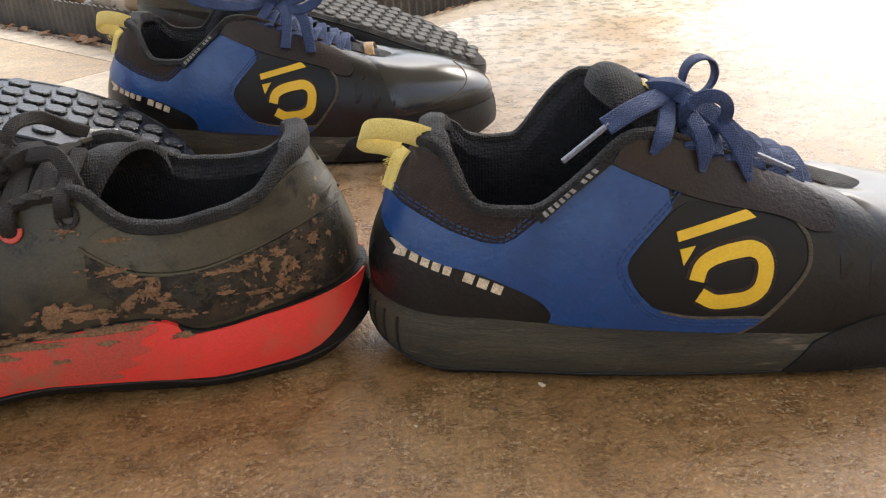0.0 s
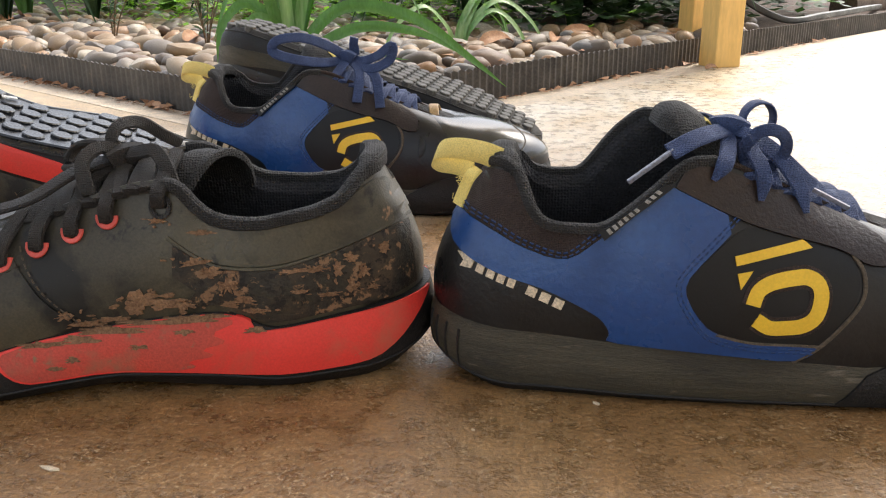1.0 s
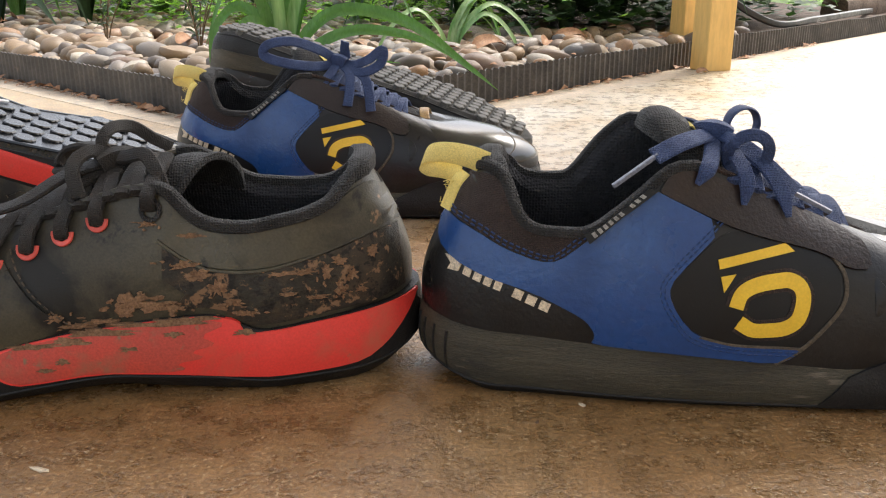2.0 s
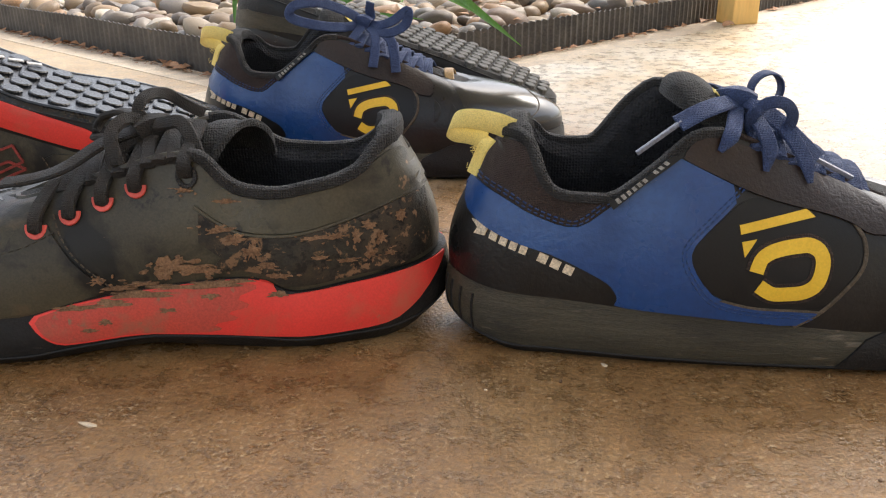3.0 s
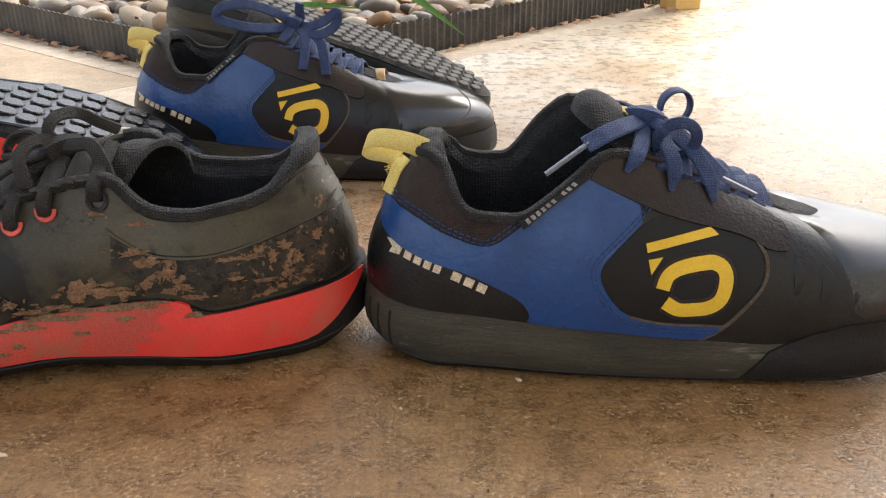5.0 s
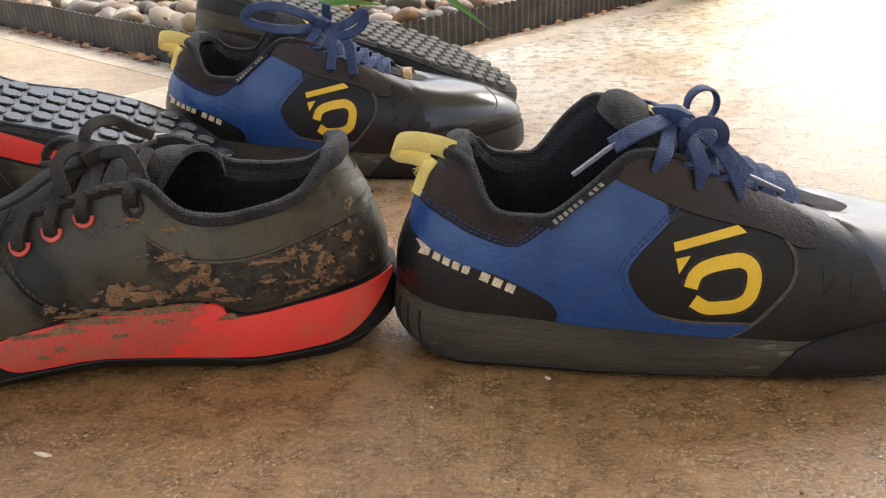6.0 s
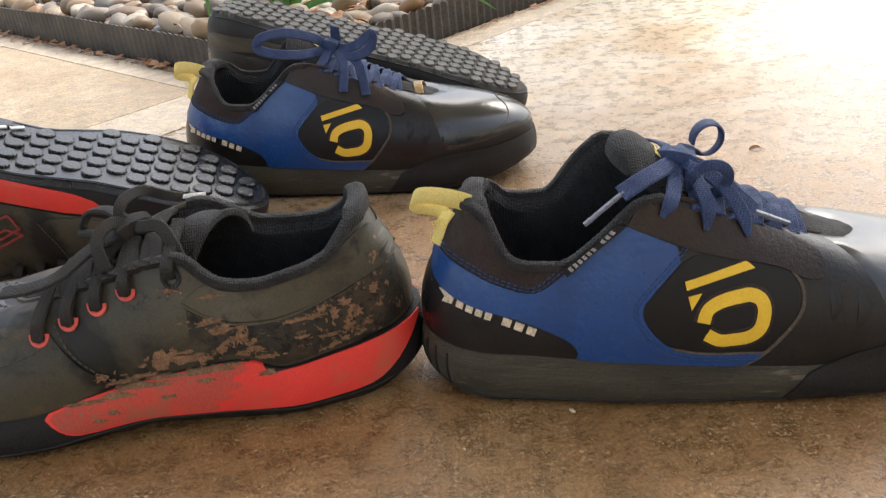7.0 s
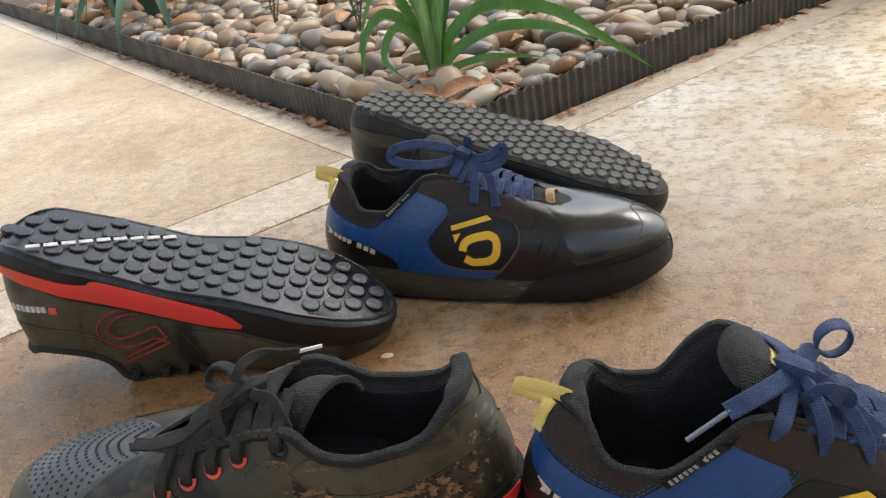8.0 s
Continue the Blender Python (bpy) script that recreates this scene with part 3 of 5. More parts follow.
def sub_panel(last, t0, t1, s0, s1, off, nt=40, ns=14):
    """A panel over part of the upper, given round the outline and up the wall."""
    th, ss = np.linspace(t0, t1, nt), np.linspace(s0, s1, ns)
    T, S_ = np.meshgrid(th, ss)
    pts = last.surf(T, S_)
    du = last.surf(T + 1e-3, S_) - last.surf(T - 1e-3, S_)
    ds = last.surf(T, np.clip(S_ + 1e-3, 0, 1)) - last.surf(T, np.clip(S_ - 1e-3, 0, 1))
    nr = np.cross(du, ds)
    nr /= np.linalg.norm(nr, axis=-1, keepdims=True) + 1e-12
    nr = nr * np.where(np.sum(nr * (pts - np.array([last.L * 0.72, 0, 0.02])), axis=-1, keepdims=True) < 0, -1.0, 1.0)
    rise = np.full(T.shape, off)
    rise[0, :] = rise[-1, :] = rise[:, 0] = rise[:, -1] = -0.0006
    return grid_bm((pts + nr * rise[..., None]).tolist()), pts, nr


BLUE_WIDTH = [(0, 0.035, 0.034), (0.05, 0.0385, 0.0355), (0.10, 0.046, 0.037), (0.14, 0.049, 0.040), (0.19, 0.050, 0.045), (0.24, 0.051, 0.048), (0.28, 0.046, 0.045), (0.312, 0.040, 0.040)]
BLUE_WALL = [(0, 0.037), (0.02, 0.034), (0.06, 0.0315), (0.10, 0.0288), (0.14, 0.0262), (0.17, 0.0240), (0.20, 0.0220), (0.24, 0.027), (0.28, 0.034), (0.312, 0.038)]
BLUE_SPRING = [(0, 0.012), (0.012, 0.005), (0.03, 0.0), (0.22, 0.0), (0.26, 0.003), (0.29, 0.008), (0.312, 0.015)]
BLUE_NEAR = [(0, 0.027, 0.0, 0.106), (0.004, 0.029, 0.010, 0.109), (0.014, 0.035, 0.019, 0.110), (0.026, 0.041, 0.024, 0.106), (0.034, 0.0445, 0.028, 0.094), (0.042, 0.049, 0.031, 0.0855), (0.056, 0.057, 0.034, 0.0825),
             (0.078, 0.079, 0.0375, 0.0825), (0.098, 0.098, 0.036, 0.0975), (0.116, 0.115, 0.033, 0.113), (0.135, 0.132, 0.029, 0.113), (0.18, 0.170, 0.022, 0.096), (0.21, 0.195, 0.017, 0.085), (0.24, 0.210, 0.012, 0.078), (0.275, 0.218, 0.007, 0.075), (0.312, 0.221, 0.0, 0.074)]
BLUE_FAR = [(0, 0.026, 0.0, 0.105), (0.004, 0.028, 0.011, 0.107), (0.014, 0.034, 0.020, 0.108), (0.028, 0.043, 0.026, 0.104), (0.042, 0.049, 0.029, 0.096), (0.056, 0.060, 0.031, 0.093),
            (0.078, 0.076, 0.033, 0.093), (0.098, 0.092, 0.034, 0.114), (0.116, 0.106, 0.033, 0.126), (0.135, 0.128, 0.028, 0.119), (0.18, 0.170, 0.020, 0.096), (0.21, 0.195, 0.016, 0.085), (0.24, 0.210, 0.012, 0.078), (0.275, 0.218, 0.007, 0.075), (0.312, 0.221, 0.0, 0.074)]
LOGO_RING = [(0.1451, 0.0512), (0.1470, 0.0570), (0.1510, 0.0602), (0.1570, 0.0621), (0.1640, 0.0632), (0.1690, 0.0634), (0.1736, 0.0608), (0.1752, 0.0552), (0.1731, 0.0466), (0.1676, 0.0424), (0.1600, 0.0413), (0.1530, 0.0413), (0.1468, 0.0448)]
BLUE_PANEL = [(0.0100, 0.0810), (0.0125, 0.0850), (0.0279, 0.0802), (0.0413, 0.0730), (0.0562, 0.0683), (0.0655, 0.0689), (0.0775, 0.0784), (0.1044, 0.1002), (0.1079, 0.1024), (0.1106, 0.1010), (0.1394, 0.0868),
              (0.1175, 0.0648), (0.1148, 0.0572), (0.1196, 0.0472), (0.1283, 0.0376), (0.1457, 0.0334), (0.1651, 0.0327), (0.1757, 0.0324), (0.1730, 0.0281), (0.1653, 0.0247), (0.1380, 0.0268), (0.1075, 0.0289),
              (0.0816, 0.0306), (0.0830, 0.0340), (0.0824, 0.0372), (0.0790, 0.0419), (0.0724, 0.0459), (0.0548, 0.0539), (0.0328, 0.0599), (0.0167, 0.0660), (0.0095, 0.0715)]
COLLAR_PANEL = [(0.0125, 0.0855), (0.0185, 0.0960), (0.0262, 0.1040), (0.0345, 0.1060), (0.0400, 0.1020), (0.0440, 0.0925), (0.0490, 0.0845), (0.0560, 0.0818), (0.0680, 0.0812), (0.0783, 0.0800), (0.0775, 0.0788), (0.0655, 0.0692), (0.0562, 0.0686), (0.0413, 0.0733), (0.0279, 0.0805)]
LOGO_PANEL = [(0.1403, 0.0860), (0.1565, 0.0804), (0.1795, 0.0751), (0.1892, 0.0714), (0.1923, 0.0645), (0.1920, 0.0551), (0.1839, 0.0426), (0.1757, 0.0326), (0.1457, 0.0336), (0.1283, 0.0378), (0.1196, 0.0474), (0.1150, 0.0572), (0.1177, 0.0648)]
EYESTAY = [(0.1097, 0.1025), (0.1140, 0.1095), (0.1190, 0.1115), (0.1320, 0.1090), (0.1700, 0.0940), (0.1960, 0.0830), (0.2060, 0.0765), (0.2065, 0.0674), (0.1960, 0.0680), (0.1892, 0.0722), (0.1795, 0.0759), (0.1565, 0.0812), (0.1394, 0.0872), (0.1106, 0.1012)]


LOGO_RING = [tuple(q[:2]) for q in smooth_path([(*q, 0) for q in LOGO_RING], 40)]


def shoe_base(name, m, last, label, tread_mat, wall_mat, split):
    thing = tagged(new(name), label, "shoe", "shoes on the veranda floor")
    thing.matrix_basis = m
    outsole = part("outsole", last.sole(0.0, split, rows=4), tread_mat, thing, "thin black rubber outsole")
    midsole = part("midsole", last.sole(split, 1.0, bottom=False, rows=8), wall_mat, thing)
    part("sole_line", last.rim(split, 0.0007), M_SOLE, midsole)
    return thing, outsole, midsole


def lace_rows(last, thing, us, half, thick, mat_, lift=0.003, cross=0.010):
    for i, u in enumerate(us):
        for k in (-1, 1):
            a, b = u, u + cross
            th_a = math.acos(1 - 2 * (a + 0.012) / last.L)
            th_b = math.acos(1 - 2 * (b + 0.012) / last.L)
            p = last.top(np.array(th_a if k > 0 else 2 * math.pi - th_a)) + np.array([0, 0.004 * k, -0.002])
            q = last.top(np.array(th_b if k < 0 else 2 * math.pi - th_b)) + np.array([0, -0.004 * k, -0.002])
            mid = (p + q) / 2 + np.array([0, 0, lift + 0.0025 + (0.0015 if k > 0 else 0)])
            lace("lace_crossing", [p, p * 0.72 + q * 0.28 + np.array([0, 0, lift + 0.002]), mid, p * 0.28 + q * 0.72 + np.array([0, 0, lift + 0.002]), q], half, thick, mat_, thing, n=18)


def blue_shoe(label, m, near=-1, bow=0):
    last = Last(0.312, BLUE_WIDTH, BLUE_WALL, BLUE_SPRING, BLUE_NEAR, BLUE_FAR, near)
    thing, outsole, midsole = shoe_base("sport_shoe", m, last, label, M_SOLE, M_RUBBER, 0.16)
    part("upper", last.upper(), M_BLACK, thing, "scuffed black leather upper")
    part("lining", last.lining(), M_INNER, thing, "dark fabric lining")
    part("collar", last.collar(0.130, 0.0026), M_MESH, thing, "ribbed charcoal mesh collar")
    part("throat_edge", last.throat_edge(0.125, 0.0014), M_BROWN, thing)
    part("tongue", tongue_bm([(0.232, 0, 0.0715), (0.195, 0, 0.083), (0.16, 0, 0.097), (0.140, 0.002, 0.110), (0.131, 0.004, 0.1185), (0.123, 0.006, 0.1260), (0.116, 0.007, 0.1295), (0.110, 0.007, 0.1285), (0.1065, 0.007, 0.1230)], [0.018, 0.022, 0.024, 0.026, 0.026, 0.026, 0.026, 0.025, 0.023], [0.003, 0.003, 0.004, 0.005, 0.005, 0.005, 0.0048, 0.004, 0.0025], 0.55), M_MESH, thing, "padded charcoal mesh tongue")
    part("tongue_label", sweep(smooth_path([(0.1400, 0.0015, 0.1165), (0.1340, 0.0015, 0.1215), (0.1290, 0.0015, 0.1265)], 8), 0.0070, 0.0007, up=(0.6, 0, 0.8), seg=8), M_TAB, thing, "yellow woven tongue label under the bow")
    part("heel_tab_lump", sweep(smooth_path([(0.044, 0.026, 0.098), (0.038, 0.018, 0.107), (0.0345, 0.009, 0.1095), (0.0335, 0.0, 0.110), (0.0345, -0.009, 0.1085), (0.038, -0.018, 0.106), (0.044, -0.027, 0.094)], 28), 0.0060, 0.0048, seg=10, taper=np.concatenate([np.linspace(0.25, 1, 8), np.ones(12), np.linspace(1, 0.25, 8)])), M_MESH, thing, "padded mesh heel collar")
    for side in (-1, 1):
        part("blue_panel", last.patch(rounded(BLUE_PANEL), side, 0.0012), M_BLUE, thing, "smooth blue side panel")
        part("collar_panel", last.patch(rounded(COLLAR_PANEL), side, 0.0010), M_BROWN, thing, "brown-black nubuck collar panel")
        part("eyestay", last.patch(rounded(EYESTAY), side, 0.0016), M_EYESTAY, thing, "dark brown worn eyestay")
        stitches(last, [(0.1115, 0.1030), (0.1215, 0.0985), (0.1400, 0.0893), (0.1580, 0.0832), (0.1800, 0.0780), (0.1910, 0.0740)], side, M_THREAD, thing, 0.0028)
        lp = part("logo_panel", last.patch(rounded(LOGO_PANEL, 2), side, 0.0006), M_PANEL, thing, "matt black panel inset")
        part("logo_bar", last.patch([(0.1364, 0.0726), (0.1672, 0.0786), (0.1690, 0.0774), (0.1715, 0.0752), (0.1560, 0.0722), (0.1372, 0.0684)], side, 0.0014, 0.004), M_YELLOW, lp, "yellow printed bar")
        part("logo_wedge", last.patch([(0.1378, 0.0651), (0.1446, 0.0662), (0.1394, 0.0582)], side, 0.0014, 0.004), M_YELLOW, lp)
        part("logo_ring", last.patch(band(LOGO_RING, 0.0033), side, 0.0014, 0.004), M_YELLOW, lp, "yellow printed open ring")
        strap = part("strap", last.patch([(0.0762, 0.0830), (0.0890, 0.0940), (0.1018, 0.1052), (0.1088, 0.1022), (0.0930, 0.0900), (0.0792, 0.0780)], side, 0.0046, 0.004), M_PANEL, thing, "narrow black woven strap")
        for k, poly in enumerate(letters([(0.0800, 0.0815), (0.1030, 0.1012)], 10, 0.0027, 0.42)):
            if k != 6:
                part("print_bar", last.patch(poly, side, 0.0051, 0.01), M_PRINT_DULL, strap)
        part("print_mark", last.patch([(0.0130, 0.0668), (0.0192, 0.0668), (0.0206, 0.0640), (0.0192, 0.0606), (0.0140, 0.0604), (0.0158, 0.0636)], side, 0.0009, 0.01), M_CREAM, thing)
        for line, count in (([(0.0212, 0.0622), (0.0402, 0.0557)], 4), ([(0.0440, 0.0541), (0.0626, 0.0466)], 3)):
            for poly in letters(line, count, 0.0044, 0.30):
                part("print_bar", last.patch(poly, side, 0.0009, 0.01), M_CREAM, thing)
        for gap in (0.0016, 0.0034):
            stitches(last, inset_line(BLUE_PANEL[1:9], -gap), side, M_BLUE_EDGE, thing)
            stitches(last, inset_line(BLUE_PANEL[10:18], gap), side, M_BLUE_EDGE, thing)
        part("seam", sweep([last.on(u, w, side, 0.0006) for u, w in smooth_path([(0.1653, 0.0245, 0), (0.1757, 0.0318, 0), (0.1850, 0.0420, 0), (0.1935, 0.0540, 0), (0.1942, 0.0650, 0), (0.1895, 0.0730, 0)], 30)[:, :2]], 0.0010, 0.0007, up=(0, side, 0.2), seg=6), M_THREAD, thing, "dusty raised seam")
        part("seam", sweep([last.on(u, w, side, 0.0008) for u, w in smooth_path([(0.1757, 0.0325, 0), (0.1651, 0.0329, 0), (0.1457, 0.0336, 0), (0.1300, 0.0370, 0)], 24)[:, :2]], 0.0007, 0.0005, up=(0, side, 0.2), seg=6), M_THREAD, thing)
        part("logo_rim", last.patch(band(LOGO_RING, 0.0050), side, 0.0010, 0.004), M_BROWN, lp, "brown embossed logo rim")
        for line, r in (([(0.207, 0.066), (0.2105, 0.057), (0.208, 0.046)], 0.0032), ([(0.221, 0.064), (0.224, 0.053), (0.220, 0.042)], 0.0036), ([(0.236, 0.060), (0.239, 0.050), (0.237, 0.042)], 0.0030)):
            line = smooth_path([(*q, 0) for q in line], 18)[:, :2]
            part("crease", sweep([last.on(u, w, side, -0.0004) for u, w in line], r, 0.0011, up=(0, side, 0.2), seg=10, taper=np.sin(np.linspace(0.05, math.pi - 0.05, 18))), M_BLACK, thing)
        part("toe_rand", last.wall_patch([(0.186, 0.0030), (0.199, 0.0190), (0.206, 0.0225), (0.220, 0.0290), (0.236, 0.0340), (0.254, 0.0352), (0.28, 0.0355), (0.3115, 0.038), (0.3115, 0.018), (0.28, 0.009), (0.24, 0.0030)], side, 0.0014), M_SOLE, midsole, "black rubber toe rand")
    toe, _, _ = sub_panel(last, math.pi * 0.67, math.pi * 1.33, 0.10, 0.96, 0.0010)
    part("toe_box", toe, M_TOE, thing, "glossy black leather toe box")
    arc = np.linspace(math.pi * 0.74, math.pi * 1.26, 50)
    cap = last.surf(arc, 0.16 + 0.40 * np.exp(-((arc - math.pi) / 0.42) ** 2)) + np.array([0, 0, 0.0009])
    part("toe_seam", sweep(cap, 0.0008, 0.0005, seg=6), M_THREAD, thing, "pale stitched toe seam")
    loop = smooth_path([(0.032, -0.010, 0.1085), (0.024, -0.009, 0.1115), (0.013, -0.006, 0.1130), (0.004, -0.002, 0.1118), (0.0005, 0.001, 0.1075), (0.004, 0.002, 0.1040), (0.012, 0.000, 0.1030), (0.0185, -0.003, 0.1010)], 44)
    cross_dir = np.array([-0.12, -0.62, -0.77])
    tab = part("pull_tab", sweep(loop, 0.0062, 0.0008, up=np.cross(cross_dir, np.gradient(loop, axis=0)), seg=8, taper=np.linspace(1.0, 0.82, 44)), M_TAB, thing, "frayed pale yellow pull tab")
    tail = smooth_path([(0.0215, -0.004, 0.1030), (0.0175, -0.006, 0.0985), (0.0150, -0.006, 0.0930), (0.0120, -0.006, 0.0850)], 18)
    part("tab_tail", sweep(tail, 0.0036, 0.0009, up=(-0.6, -0.7, 0.2), seg=8), M_TAB, tab)
    frays = random.Random(41)
    for _ in range(9):
        root = tail[frays.randrange(3, 16)] + np.array([-0.002, -0.003, 0.0])
        part("fray", sweep([root, root + np.array([frays.uniform(-0.003, 0), -0.001, frays.uniform(-0.001, 0.002)]), root + np.array([frays.uniform(-0.005, -0.001), -0.001, frays.uniform(-0.002, 0.004)])], 0.00018, 0.00018, seg=4), M_TAB, tab)
    lace_rows(last, thing, [0.138, 0.150, 0.162, 0.174, 0.186, 0.198], 0.0040, 0.0012, M_LACE_BLUE, 0.0045)
    if bow:
        part("lace_keeper", sweep(smooth_path([(0.2170, -0.012, 0.0760), (0.2160, -0.007, 0.0810), (0.2150, 0.0, 0.0830), (0.2160, 0.007, 0.0810), (0.2170, 0.012, 0.0760)], 20), 0.0040, 0.0009, up=np.stack([np.zeros(20), np.linspace(-0.8, 0.8, 20), np.full(20, 0.7)], -1), seg=8), M_KEEPER, thing, "small tan leather lace keeper")
    for u in (0.0012, 0.0040, 0.0085, 0.0145):
        around = 2 * math.pi - math.acos(1 - 2 * u / last.L)
        part("heel_groove", sweep([last.wall_point(np.array(around), f, 0.0001) for f in np.linspace(0.10, 0.80, 12)], 0.0008, 0.0006, up=(-1, -0.5, 0), seg=6), M_SOLE, midsole)
    if bow == 0:
        knot = (0.1395, -0.004, 0.1225)
        lace("lace_bow", [knot, (0.130, -0.018, 0.1240), (0.118, -0.027, 0.1220), (0.107, -0.031, 0.1170)], 0.0046, 0.0010, M_LACE_BLUE, thing, up=(0, -0.65, 0.75))
        aglet((0.1085, -0.0305, 0.1178), (0.0885, -0.0365, 0.1045), thing)
        ring = [(0.1520 + 0.0094 * math.cos(a), -0.020 - 0.004 * math.sin(a), 0.1165 + 0.0094 * math.sin(a)) for a in np.linspace(2.4, 2.4 + 6.3, 16)]
        part("lace_loop", sweep(smooth_path([knot] + ring, 44), 0.0029, 0.0013, up=np.array([(0.0, -1.0, 0.25)] * 44), seg=10), M_LACE_BLUE, thing, "navy lace loop standing up")
        loop = [(0.1600 + 0.0085 * math.cos(a), 0.021 + 0.003 * math.cos(a), 0.1225 + 0.0088 * math.sin(a)) for a in np.linspace(3.6, 3.6 + 5.9, 14)]
        part("lace_loop", sweep(smooth_path([knot, (0.146, 0.008, 0.122), (0.149, 0.016, 0.120)] + loop, 40), 0.0050, 0.0010, up=np.array([(math.cos(a), 0.0, math.sin(a)) for a in np.linspace(3.6, 9.2, 40)])), M_LACE_BLUE, thing, "navy lace loop standing up")
        for mid, (u1, w1), (u2, w2) in (((0.136, -0.018, 0.1195), (0.1300, 0.1120), (0.1255, 0.1045)), ((0.146, -0.018, 0.1160), (0.1480, 0.1050), (0.1475, 0.0945)), ((0.157, -0.016, 0.1140), (0.1650, 0.0985), (0.1690, 0.0880))):
            ends = smooth_path([knot, mid, last.on(u1, w1, near, 0.0045), last.on(u2, w2, near, 0.0030)], 24)
            part("lace_end", sweep(ends, 0.0038, 0.0011, up=(0, -0.75, 0.6), taper=np.concatenate([np.linspace(0.7, 1, 8), np.ones(9), np.linspace(1, 0.35, 7)])), M_LACE_BLUE, thing)
        lace("lace_bow", [knot, (0.153, -0.012, 0.1175), (0.165, -0.020, 0.1075), (0.1745, -0.023, 0.0985)], 0.0050, 0.0010, M_LACE_BLUE, thing, up=(0, -0.65, 0.75))
        aglet((0.1735, -0.0225, 0.0990), last.on(0.1920, 0.0862, near, 0.0030), thing)
        lace("lace_bow", [knot, (0.134, 0.010, 0.126), (0.122, 0.026, 0.124), (0.112, 0.033, 0.122)], 0.0042, 0.0009, M_LACE_BLUE, thing, up=(0, 0.6, 0.8))
    else:
        knot = (0.145, -0.004, 0.121)
        ring = [knot, (0.132, -0.012, 0.131), (0.112, -0.022, 0.139), (0.092, -0.026, 0.137), (0.089, -0.027, 0.128), (0.108, -0.026, 0.122), (0.130, -0.016, 0.119), knot]
        part("lace_loop", sweep(smooth_path(ring, 44), 0.0042, 0.0009, up=(0, -0.85, 0.5)), M_LACE_BLUE, thing, "flat navy lace loop")
        ring = [knot, (0.158, -0.012, 0.120), (0.172, -0.020, 0.125), (0.184, -0.022, 0.133), (0.182, -0.023, 0.122), (0.166, -0.021, 0.115), knot]
        part("lace_loop", sweep(smooth_path(ring, 40), 0.0042, 0.0009, up=(0, -0.85, 0.5)), M_LACE_BLUE, thing, "flat navy lace loop")
        for a, b, c in (((0.143, -0.016, 0.117), (0.137, -0.028, 0.108), (0.131, -0.033, 0.099)), ((0.156, -0.018, 0.114), (0.158, -0.030, 0.102), (0.157, -0.037, 0.090)), ((0.168, -0.022, 0.112), (0.174, -0.032, 0.099), (0.176, -0.037, 0.086)), ((0.150, -0.002, 0.125), (0.150, -0.004, 0.132), (0.151, -0.006, 0.138))):
            part("lace_end", sweep(smooth_path([knot, a, b, c], 24), 0.0040, 0.0009, up=(0, -0.7, 0.7)), M_LACE_BLUE, thing)
    part("lace_knot", sweep(smooth_path([np.array(knot) + (-0.006, 0.004, 0.001), np.array(knot) + (0, -0.003, 0.003), np.array(knot) + (0.006, -0.004, 0.0)], 10), 0.0055, 0.0045), M_LACE_BLUE, thing)
    return thing


RED_WIDTH = [(0, 0.035, 0.036), (0.03, 0.036, 0.036), (0.07, 0.046, 0.037), (0.11, 0.046, 0.038), (0.15, 0.047, 0.040), (0.19, 0.050, 0.046), (0.22, 0.054, 0.049), (0.25, 0.055, 0.050), (0.29, 0.049, 0.046), (0.328, 0.042, 0.042)]
RED_WALL = [(0, 0.042), (0.0045, 0.0405), (0.0245, 0.0378), (0.046, 0.0356), (0.067, 0.0332), (0.083, 0.0318), (0.089, 0.0390), (0.102, 0.0416), (0.134, 0.0392), (0.163, 0.0358), (0.19, 0.0308), (0.207, 0.0260), (0.25, 0.027), (0.30, 0.031), (0.328, 0.034)]
RED_SPRING = [(0, 0.014), (0.012, 0.005), (0.03, 0.0), (0.09, 0.0005), (0.12, 0.003), (0.15, 0.006), (0.18, 0.003), (0.205, 0.0), (0.235, 0.0), (0.27, 0.003), (0.305, 0.009), (0.328, 0.015)]
RED_NEAR = [(0, 0.025, 0.0, 0.104), (0.004, 0.0265, 0.010, 0.1065), (0.012, 0.030, 0.018, 0.106), (0.024, 0.0365, 0.027, 0.0995), (0.040, 0.044, 0.033, 0.0915), (0.060, 0.056, 0.037, 0.087), (0.085, 0.082, 0.040, 0.0822),
            (0.100, 0.101, 0.039, 0.0840), (0.112, 0.110, 0.038, 0.0905), (0.125, 0.118, 0.037, 0.1015), (0.145, 0.135, 0.034, 0.1015), (0.18, 0.170, 0.028, 0.090), (0.22, 0.200, 0.020, 0.079), (0.26, 0.214, 0.012, 0.074), (0.30, 0.221, 0.005, 0.072), (0.328, 0.223, 0.0, 0.072)]
RED_FAR = [(0, 0.023, 0.0, 0.102), (0.004, 0.0245, 0.010, 0.104), (0.012, 0.028, 0.018, 0.104), (0.024, 0.034, 0.023, 0.097), (0.040, 0.045, 0.026, 0.089), (0.060, 0.064, 0.028, 0.087), (0.085, 0.088, 0.028, 0.089),
           (0.100, 0.100, 0.028, 0.096), (0.112, 0.110, 0.027, 0.103), (0.125, 0.119, 0.025, 0.107), (0.145, 0.138, 0.022, 0.103), (0.18, 0.170, 0.018, 0.091), (0.22, 0.200, 0.014, 0.079), (0.26, 0.214, 0.010, 0.074), (0.30, 0.221, 0.005, 0.072), (0.328, 0.223, 0.0, 0.072)]
